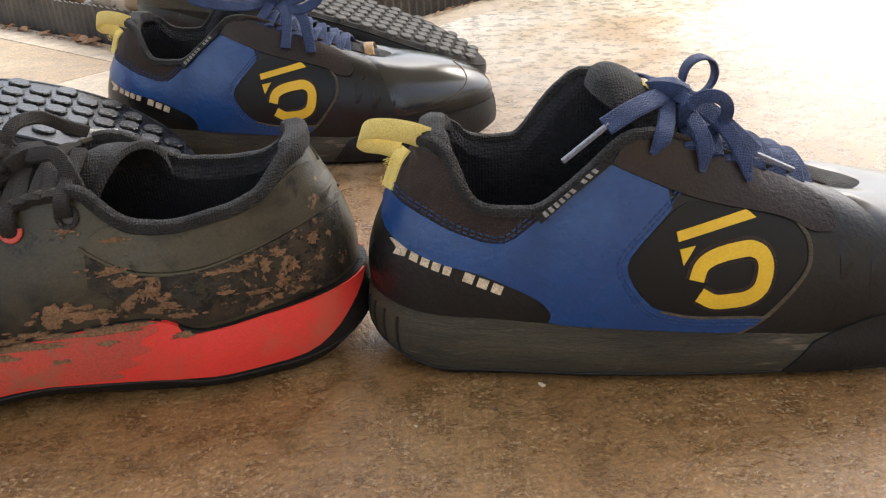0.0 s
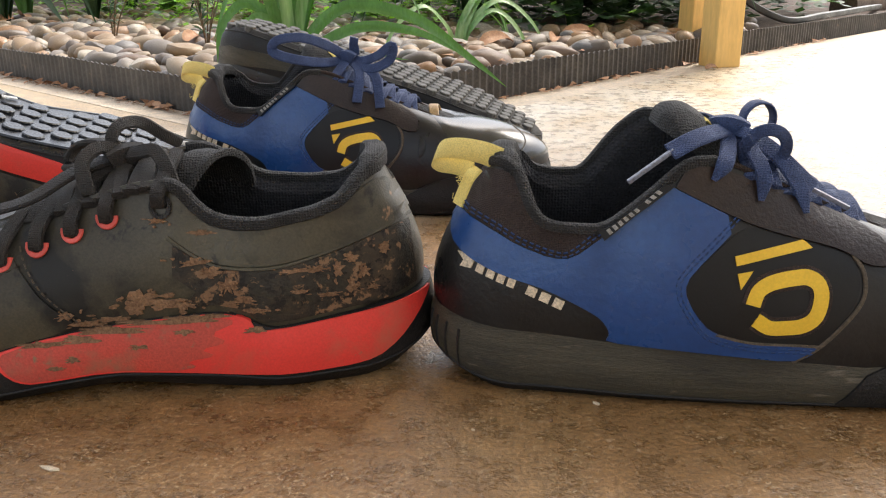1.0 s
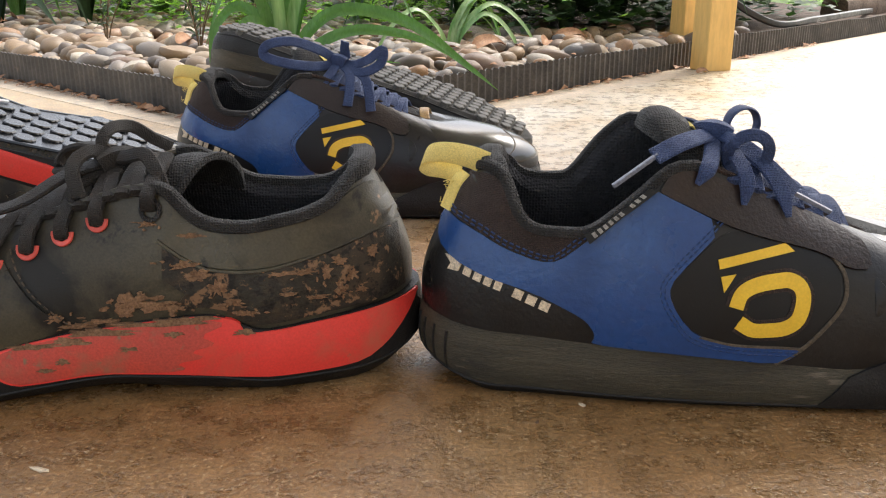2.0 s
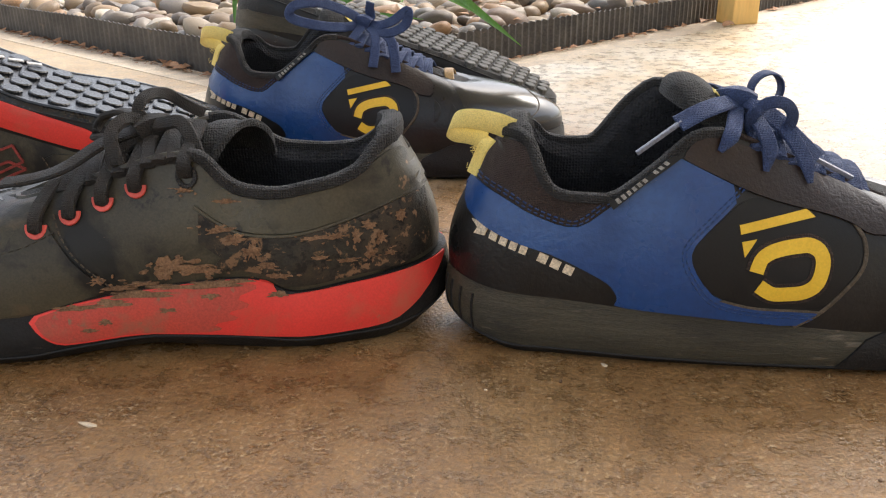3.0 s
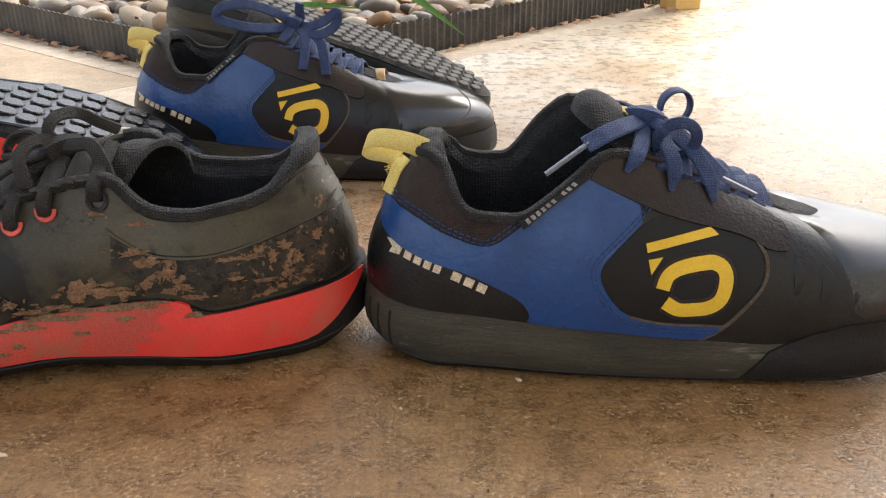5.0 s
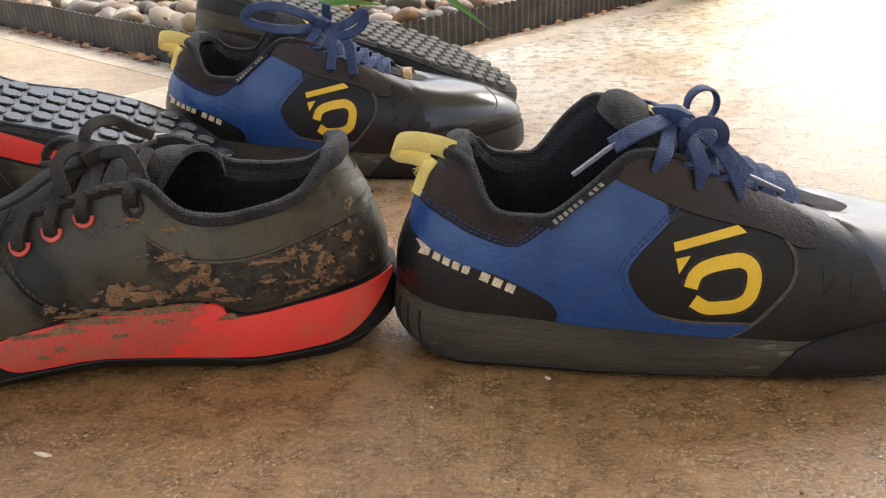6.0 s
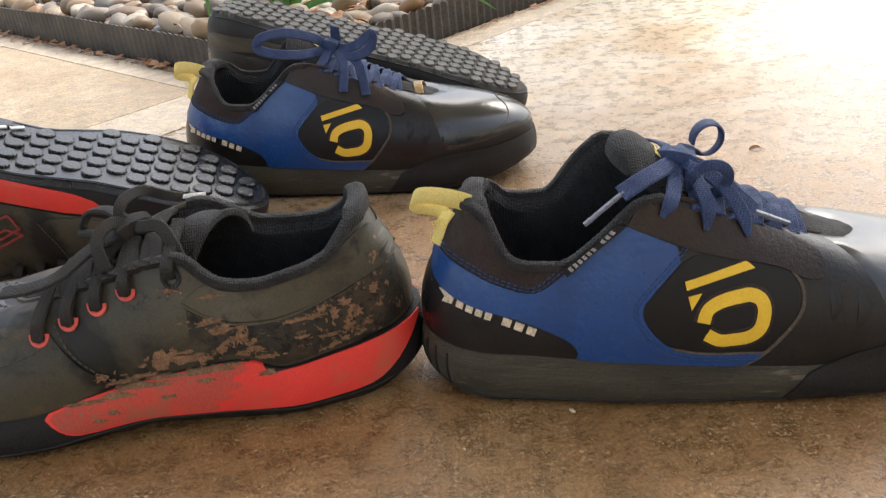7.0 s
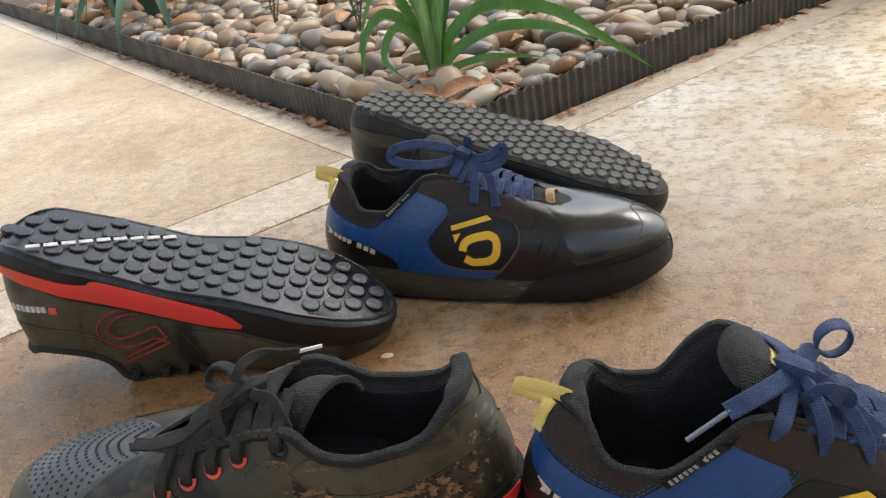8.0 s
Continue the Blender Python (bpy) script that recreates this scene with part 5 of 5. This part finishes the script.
shapes = [finish(pebble_bm(k), "pebble", M_PEBBLE) for k in range(8)]
places = []
for layer, step in ((0, 0.044), (1, 0.043)):
    for i in range(44):
        for j in range(70):
            a = 0.022 + i * step * 0.92 + rng.uniform(-0.010, 0.010)
            b = 0.022 + j * step * 0.92 + rng.uniform(-0.010, 0.010)
            if a > 1.75 or b > 2.75 or (a > 0.95 and rng.random() < (a - 0.95) * 1.6) or (layer and rng.random() < 0.36) or (a * 0.8 + b * 0.55 > 1.75 and rng.random() < 0.7) or (b > 1.35 and rng.random() < (b - 1.35) * 1.1):
                continue
            size = rng.choice((0.7, 0.85, 1.0, 1.0, 1.15, 1.35))
            sx, sy, sz = 0.0265 * size * rng.uniform(0.9, 1.25), 0.0195 * size * rng.uniform(0.85, 1.15), 0.0135 * size * rng.uniform(0.85, 1.2)
            if min(a, b) < sx + 0.006:
                a, b = max(a, sx + 0.006), max(b, sx + 0.006)
            z = 0.024 + layer * 0.018 + rng.uniform(-0.003, 0.004)
            m = Matrix.Translation(bed(a, b, z)) @ Euler((rng.gauss(0, 0.28), rng.gauss(0, 0.28), rng.uniform(0, 6.3))).to_matrix().to_4x4() @ Matrix.Diagonal((sx, sy, sz, 1))
            places.append((a + b + (0.0 if layer else 0.35), m, rng.randrange(8)))
places.sort(key=lambda p: p[0])
PEBBLES = places


# ---- plants ----
def strap_leaf(pts, width, thick=0.0007, fold=0.25, n=22, bm=None, up=(0, -0.45, 0.9)):
    """A long leaf: tapered, folded along its midrib."""
    C = smooth_path(pts, n)
    rows = []
    side0 = None
    for i, c in enumerate(C):
        tan = unit(C[min(i + 1, n - 1)] - C[max(i - 1, 0)])
        s = np.cross(tan, up)
        s = unit(s) if np.linalg.norm(s) > 0.1 else (side0 if side0 is not None else np.array([1.0, 0, 0]))
        if side0 is not None and np.dot(s, side0) < 0:
            s = -s
        side0 = s
        nrm = np.cross(s, tan)
        f = i / (n - 1)
        w = width * (0.55 + 0.45 * min(1, f * 4)) * max(0.02, 1 - max(0, (f - 0.45) / 0.55) ** 1.8)
        rows.append([c - s * w + nrm * fold * w, c - s * w * 0.5 + nrm * fold * 0.3 * w, c, c + s * w * 0.5 + nrm * fold * 0.3 * w, c + s * w + nrm * fold * w,
                     c + s * w * 0.5 + nrm * (fold * 0.3 * w - thick), c - nrm * thick, c - s * w * 0.5 + nrm * (fold * 0.3 * w - thick)])
    return grid_bm(rows, close_v=True, bm=bm)


def arch(base, azim, reach, height, droop):
    d = np.array([math.cos(azim), math.sin(azim), 0])
    b = np.array(base, float)
    return [b, b + d * reach * 0.12 + (0, 0, height * 0.55), b + d * reach * 0.42 + (0, 0, height), b + d * reach * 0.75 + (0, 0, height * 0.8 - droop * 0.3), b + d * reach + (0, 0, height * 0.45 - droop)]


def strap_plant(label, base, specs, mat_, width, hand=(), up=(0, -0.45, 0.9)):
    thing = tagged(new("strap_leaf_plant"), label, "plant", "plants in the bed")
    thing.location = base
    for pts, w, mt in hand:
        part("leaf", strap_leaf([np.array(p) - np.array(base) for p in pts], 0.84 * w, up=(0, -0.85, 0.5)), mt, thing)
    for azim, reach, height, droop in specs:
        part("leaf", strap_leaf(arch((rng.uniform(-0.008, 0.008), rng.uniform(-0.008, 0.008), 0), azim, reach, height, droop), width * rng.uniform(0.8, 1.15), up=up), mat_, thing)
    return thing


B0 = (-0.288, 1.215, 0.035)
LILY = [([B0, (-0.262, 1.215, 0.095), (-0.205, 1.220, 0.135), (-0.115, 1.232, 0.118), (-0.04, 1.24, 0.065), (0.018, 1.245, 0.020)], 0.0115, M_LEAF),
        ([B0, (-0.250, 1.205, 0.080), (-0.185, 1.200, 0.108), (-0.105, 1.200, 0.100), (-0.045, 1.205, 0.070)], 0.0101, M_LEAF),
        ([B0, (-0.245, 1.200, 0.060), (-0.190, 1.190, 0.070), (-0.120, 1.180, 0.066)], 0.0065, M_LEAF),
        ([B0, (-0.312, 1.215, 0.110), (-0.352, 1.210, 0.140), (-0.385, 1.200, 0.105), (-0.392, 1.190, 0.050)], 0.0094, M_LEAF),
        ([B0, (-0.305, 1.205, 0.100), (-0.332, 1.190, 0.122), (-0.350, 1.175, 0.085), (-0.325, 1.170, 0.055)], 0.0086, M_LEAF),
        ([B0, (-0.296, 1.225, 0.120), (-0.318, 1.240, 0.200), (-0.345, 1.255, 0.250)], 0.0108, M_LEAF_PALE),
        ([B0, (-0.286, 1.230, 0.130), (-0.285, 1.250, 0.230), (-0.280, 1.270, 0.310)], 0.0108, M_LEAF_PALE),
        ([B0, (-0.272, 1.225, 0.120), (-0.240, 1.240, 0.210), (-0.190, 1.260, 0.280)], 0.0108, M_LEAF),
        ([B0, (-0.300, 1.210, 0.090), (-0.325, 1.205, 0.165), (-0.365, 1.200, 0.215)], 0.0100, M_LEAF),
        ([B0, (-0.278, 1.208, 0.100), (-0.258, 1.200, 0.170), (-0.222, 1.195, 0.215)], 0.0100, M_LEAF_PALE),
        ([B0, (-0.290, 1.205, 0.110), (-0.296, 1.200, 0.200), (-0.300, 1.200, 0.290)], 0.0105, M_LEAF_PALE),
        ([B0, (-0.280, 1.240, 0.110), (-0.265, 1.290, 0.180), (-0.235, 1.350, 0.190)], 0.0101, M_LEAF)]
strap_plant("clump of arching green strap leaves growing out of the pebbles", B0, [(1.9, 0.22, 0.16, 0.02), (2.5, 0.2, 0.2, 0.0), (1.2, 0.2, 0.19, 0.0), (0.6, 0.22, 0.2, 0.03), (3.3, 0.12, 0.16, 0.02), (2.2, 0.1, 0.28, -0.05)], M_LEAF, 0.0095, LILY)
strap_plant("small blue-green strap-leaf plant hanging over the edging", tuple(bed(0.14, 1.36, 0.03)), [(-0.9, 0.24, 0.12, 0.09), (-1.5, 0.22, 0.10, 0.09), (-2.2, 0.22, 0.14, 0.05), (0.2, 0.2, 0.14, 0.04), (1.5, 0.2, 0.2, 0.0), (2.8, 0.22, 0.16, 0.02)], M_LEAF_BLUE, 0.014, up=(0.25, -0.9, 0.35))
strap_plant("small blue-green strap-leaf plant hanging over the edging", tuple(bed(0.12, 1.62, 0.03)), [(-1.0, 0.22, 0.12, 0.08), (-1.9, 0.2, 0.14, 0.07), (0.4, 0.2, 0.16, 0.03), (2.0, 0.2, 0.2, 0.0), (3.0, 0.2, 0.15, 0.02)], M_LEAF_BLUE, 0.014, up=(0.25, -0.9, 0.35))
for a, b, mt, w in ((0.62, 0.30, M_LEAF_PALE, 0.009), (0.42, 1.75, M_LEAF, 0.011), (0.46, 1.42, M_LEAF_DARK, 0.010), (0.26, 1.50, M_LEAF_DARK, 0.010), (0.75, 1.55, M_LEAF, 0.012), (0.95, 0.55, M_LEAF_DARK, 0.014), (1.15, 0.40, M_LEAF_DARK, 0.014), (1.25, 0.75, M_LEAF_DARK, 0.015), (1.45, 0.45, M_LEAF_DARK, 0.014), (1.0, 0.95, M_LEAF, 0.013), (1.35, 1.1, M_LEAF_DARK, 0.015), (1.75, 0.35, M_LEAF, 0.013), (2.05, 0.45, M_LEAF, 0.013), (1.7, 0.8, M_LEAF_DARK, 0.016), (2.1, 0.9, M_LEAF_DARK, 0.016), (0.85, 1.95, M_LEAF_DARK, 0.014), (1.1, 1.5, M_LEAF_DARK, 0.016)):
    small = w < 0.0095
    specs = [(rng.uniform(0, 6.28), rng.uniform(0.12, 0.2) if small else rng.uniform(0.25, 0.42), rng.uniform(0.06, 0.12) if small else rng.uniform(0.22, 0.42), rng.uniform(0.0, 0.1)) for _ in range(6 if small else 16)]
    strap_plant("slender pale-striped leaves among pebbles" if small else "dense clump of dark green strap leaves in the bed", tuple(bed(a, b, 0.03)), specs, mt, w)


def stalk_plant(label, base, count, height):
    thing = tagged(new("wispy_plant"), label, "plant", "plants in the bed")
    thing.location = base
    for _ in range(count):
        az, h = rng.uniform(0, 6.28), height * rng.uniform(0.6, 1.1)
        d = np.array([math.cos(az), math.sin(az), 0]) * h * rng.uniform(0.1, 0.45)
        path = smooth_path([(0, 0, 0), d * 0.3 + (0, 0, h * 0.45), d + (0, 0, h)], 12)
        stem = part("stem", sweep(path, 0.0016, seg=5, taper=np.linspace(1, 0.5, 12)), M_STALK, thing)
        bm = bmesh.new()
        for k in range(7):
            c = path[rng.randrange(4, 12)]
            a2 = rng.uniform(0, 6.28)
            e = np.array([math.cos(a2) * 0.020, math.sin(a2) * 0.020, rng.uniform(-0.006, 0.02)])
            strap_leaf([c, c + e * 0.5 + (0, 0, 0.003), c + e], 0.0026, n=5, bm=bm)
        part("leaf_spray", bm, M_LEAF_DARK, stem)


stalk_plant("thin brown stalks with wispy dark leaflets among pebbles", tuple(bed(0.28, 0.62, 0.03)), 7, 0.20)
stalk_plant("thin brown stalks with wispy dark leaflets among pebbles", tuple(bed(0.52, 0.78, 0.03)), 6, 0.26)
stalk_plant("thin brown stalks with wispy dark leaflets among pebbles", tuple(bed(0.22, 0.86, 0.03)), 5, 0.18)

# low lime-green ground cover and the dark planting behind it
def cover(name, label, mat_, spots, leaf, count, zlo, zhi):
    bm = bmesh.new()
    for a, b, ra, rb in spots:
        for _ in range(count):
            x, y = a + rng.gauss(0, ra), b + rng.gauss(0, rb)
            if x < 0.05 or y < 0.05:
                continue
            c = np.array(bed(x, y, rng.uniform(zlo, zhi)))
            az = rng.uniform(0, 6.28)
            for k in range(3):
                d = np.array([math.cos(az + k * 2.1), math.sin(az + k * 2.1), rng.uniform(-0.3, 0.5)]) * leaf
                s = np.cross(d, (0, 0, 1)) * 0.42
                q = [bm.verts.new(p) for p in (c, c + d * 0.5 + s, c + d, c + d * 0.5 - s)]
                bm.faces.new(q)
    return tagged(new(name, finish(bm, name, mat_, False)), label, "plants", kind="stuff")


cover("ground_cover", "bright lime-green low ground cover leaves", M_LEAF_LIME, [(0.85, 0.80, 0.14, 0.16), (0.70, 1.10, 0.12, 0.16), (1.0, 0.60, 0.12, 0.14), (0.62, 1.5, 0.10, 0.2), (1.1, 1.0, 0.2, 0.2), (0.8, 1.8, 0.14, 0.3)], 0.018, 330, 0.05, 0.17)
cover("ground_cover", "dark green low foliage under the shrubs", M_LEAF_DARK, [(1.15, 0.38, 0.12, 0.10), (1.35, 0.42, 0.15, 0.14), (1.75, 0.30, 0.2, 0.12), (1.5, 0.7, 0.25, 0.25), (1.3, 1.3, 0.3, 0.3), (2.1, 0.7, 0.35, 0.25), (1.0, 2.0, 0.3, 0.4), (2.4, 1.5, 0.5, 0.5), (1.6, 2.2, 0.5, 0.5)], 0.035, 420, 0.05, 0.32)
cover("shrub_foliage", "dense dark shrub foliage at the back of the bed", M_LEAF_DARK, [(2.6, 2.6, 0.45, 0.5), (2.0, 3.2, 0.5, 0.5), (1.2, 3.5, 0.4, 0.4), (2.9, 1.6, 0.3, 0.4)], 0.06, 420, 0.05, 0.55)
cover("grass_tufts", "bright sunlit grass beyond the veranda", M_LEAF_LIME, [(4.2, 0.3, 0.4, 0.5), (4.2, -0.6, 0.4, 0.5), (4.6, 1.3, 0.5, 0.5)], 0.03, 500, 0.0, 0.05)


def dry_leaf(p, size, az, label="curled dry brown leaf fallen on the pebbles"):
    pts = [(-0.5, 0, 0), (-0.2, 0.02, 0.10), (0.2, 0.03, 0.12), (0.5, 0, 0.02)]
    ob = tagged(new("dry_leaf", finish(strap_leaf([np.array(q) * size for q in pts], size * 0.2, 0.0006, 0.5, 10), "dry_leaf", M_DRY)), label, "dry leaf", "dry leaves")
    ob.matrix_basis = Matrix.Translation(p) @ pose(0, 0, 0, 0, 0, az)
    return ob


for a, b, s, az in ((0.10, 0.06, 0.10, 30), (0.13, 0.045, 0.07, 60), (0.06, 0.10, 0.08, -20), (0.30, 0.70, 0.10, 80), (0.36, 0.66, 0.08, 10), (0.62, 0.20, 0.12, 40), (0.74, 0.16, 0.09, 75), (0.88, 0.20, 0.11, 20), (0.18, 1.38, 0.09, 60), (0.5, 0.85, 0.1, 5), (0.10, 1.6, 0.10, 90), (0.08, 1.45, 0.12, 35), (0.16, 1.52, 0.14, 110), (0.10, 1.75, 0.14, 60), (0.22, 1.70, 0.12, 15), (0.14, 1.88, 0.15, 95), (0.30, 1.85, 0.13, 50), (0.07, 1.97, 0.14, 20), (0.26, 1.48, 0.12, 80), (0.36, 1.62, 0.12, 130), (0.05, 1.30, 0.10, 70)):
    dry_leaf(bed(a, b, 0.052), s * 0.62, az)
for x, y, s, az in ((0.236, 0.676, 0.011, 10), (-0.475, 1.158, 0.030, -40), (-0.60, 1.262, 0.022, -35), (0.41, 1.64, 0.03, 30)):
    dry_leaf((x, y, 0.001), s, az, "small dry leaf scrap on the concrete floor")

# crumbled leaf litter along the foot of the edging and between the pebbles
def litter(name, label, spots):
    verts, faces = [], []
    for q, size, az in spots:
        d = Vector((math.cos(az), math.sin(az), 0)) * size
        s = Vector((-d.y, d.x, 0)) * rng.uniform(0.12, 0.4)
        h = Vector((0, 0, size * rng.uniform(0.08, 0.3)))
        k = len(verts)
        verts += [q - d * 0.5, q - s * 0.6 + h * 0.5, q + s * 0.5 + h, q + d * 0.1 - s + h * 0.6, q + d * 0.2 + s + h * 1.1, q + d * 0.5 + h * 0.2]
        faces += [(k, k + 1, k + 2), (k + 1, k + 3, k + 4, k + 2), (k + 3, k + 5, k + 4)]
    me = bpy.data.meshes.new(name)
    me.from_pydata(verts, [], faces)
    me.materials.append(M_DRY)
    return tagged(new(name, me), label, "leaf litter", kind="stuff")


rng = random.Random(23)
foot = []
for _ in range(900):
    t, off = rng.uniform(0.0, 2.4), -0.005 - abs(rng.gauss(0, 0.009))
    if rng.random() < 0.68:
        q = bed(off, t * rng.uniform(0.4, 1.0), 0.001)
    else:
        q = bed(t * 0.7, off, 0.001)
    foot.append((q, rng.uniform(0.003, 0.008) if rng.random() < 0.8 else rng.uniform(0.010, 0.028), rng.uniform(0, 6.28)))
for _ in range(260):
    foot.append((bed(-0.055 - rng.uniform(0, 0.75) ** 1.3, 0.011 + rng.gauss(0, 0.0025), 0.0008), rng.uniform(0.002, 0.007), rng.uniform(0, 6.28)))
litter("leaf_litter", "crumbled brown leaf litter along the edging foot", foot)
among = []
for _ in range(520):
    a, b = rng.uniform(0.015, 1.3), rng.uniform(0.015, 1.9)
    if rng.random() < 0.35:
        a, b = abs(rng.gauss(0, 0.12)) + 0.02, abs(rng.gauss(0, 0.12)) + 0.02
    among.append((bed(a, b, rng.uniform(0.036, 0.052)), rng.uniform(0.008, 0.034), rng.uniform(0, 6.28)))
litter("leaf_litter", "dry brown leaf scraps caught between the pebbles", among)

# ---- the yellow veranda post, with a second one behind it ----
def timber_post(x, y, w, z0, h, label):
    rot = Matrix.Rotation(math.atan2(E1.y, E1.x) - 0.52, 4, "Z")
    ob = tagged(new("veranda_post", finish(box((w, w, h), (0, 0, h / 2), 0.003), "veranda_post", M_POST, False)), label, "post", "veranda posts")
    ob.matrix_basis = Matrix.Translation((x, y, z0)) @ rot
    return ob


timber_post(0.436, 1.695, 0.056, -0.001, 2.551, "yellow-painted square timber post standing on the concrete")
timber_post(0.430, 1.885, 0.056, 0.0, 2.55, "yellow-painted square timber post inside the bed edging")

# ---- hose and log at the end of the bed ----
hose = smooth_path([tuple(bed(1.30, 0.30, 0.35)), tuple(bed(1.38, 0.16, 0.16)), tuple(bed(1.50, 0.05, 0.06)), tuple(bed(1.72, 0.02, 0.058)), tuple(bed(2.05, 0.03, 0.06)), tuple(bed(2.4, 0.10, 0.05))], 50)
tagged(new("hose", finish(sweep(hose, 0.008, seg=10), "hose", M_HOSE)), "black irrigation hose lying over the edging", "hose")
log = smooth_path([tuple(bed(2.25, 0.16, 0.05)), tuple(bed(2.5, 0.13, 0.055)), tuple(bed(2.8, 0.12, 0.05))], 16)
tagged(new("log", finish(sweep(log, 0.045, seg=12), "log", M_WOOD)), "short weathered log at the end of the bed", "log")

# ---- small things on the floor ----
def crumb(x, y, sx, sy, sz, mat_, name, label):
    ob = tagged(new(name, finish(pebble_bm(x * 91 + y * 37, level=1), name, mat_)), label, "debris", "debris on the floor")
    ob.matrix_basis = Matrix.Translation((x, y, sz * 0.4)) @ pose(0, 0, 0, 0, 0, x * 3000 % 360) @ Matrix.Diagonal((sx, sy, sz, 1))


crumb(-0.185, 0.260, 0.0055, 0.0016, 0.0006, M_CREAM, "paint_flake", "white paint flake on the concrete")
crumb(0.046, 0.326, 0.0022, 0.0012, 0.0008, M_CREAM, "paint_flake", "tiny white paint flake on the concrete")
crumb(-0.178, 0.556, 0.006, 0.0045, 0.001, M_CREAM, "paint_flake", "pale round flake on the concrete")
for _ in range(46):
    crumb(rng.uniform(-0.30, 0.34), rng.uniform(0.20, 0.62), rng.uniform(0.0006, 0.0016), rng.uniform(0.0005, 0.0011), rng.uniform(0.0004, 0.0009), rng.choice((M_MUD, M_MUD, M_JOINT, M_CREAM)), "grit", "grain of dirt on the concrete")

# ---- the pebbles themselves: the nearest singly, the rest as one mass ----
for _, m, k in PEBBLES[:300]:
    ob = new("pebble", shapes[k])
    ob.parent = garden
    ob.matrix_basis = m
verts, faces = [], []
unit_shapes = []
for k in range(8):
    me = shapes[k]
    unit_shapes.append((np.array([v.co for v in me.vertices]), [tuple(p.vertices) for p in me.polygons]))
for _, m, k in PEBBLES[300:]:
    vs, fs = unit_shapes[k]
    M = np.array(m)
    base = len(verts)
    verts.extend((vs @ M[:3, :3].T + M[:3, 3]).tolist())
    faces.extend([tuple(i + base for i in f) for f in fs])
me = bpy.data.meshes.new("pebbles")
me.from_pydata(verts, [], faces)
me.materials.append(M_PEBBLES)
me.polygons.foreach_set("use_smooth", [True] * len(me.polygons))
mass = tagged(new("pebbles", me), "mixed rounded river pebbles", kind="stuff")
mass.parent = garden
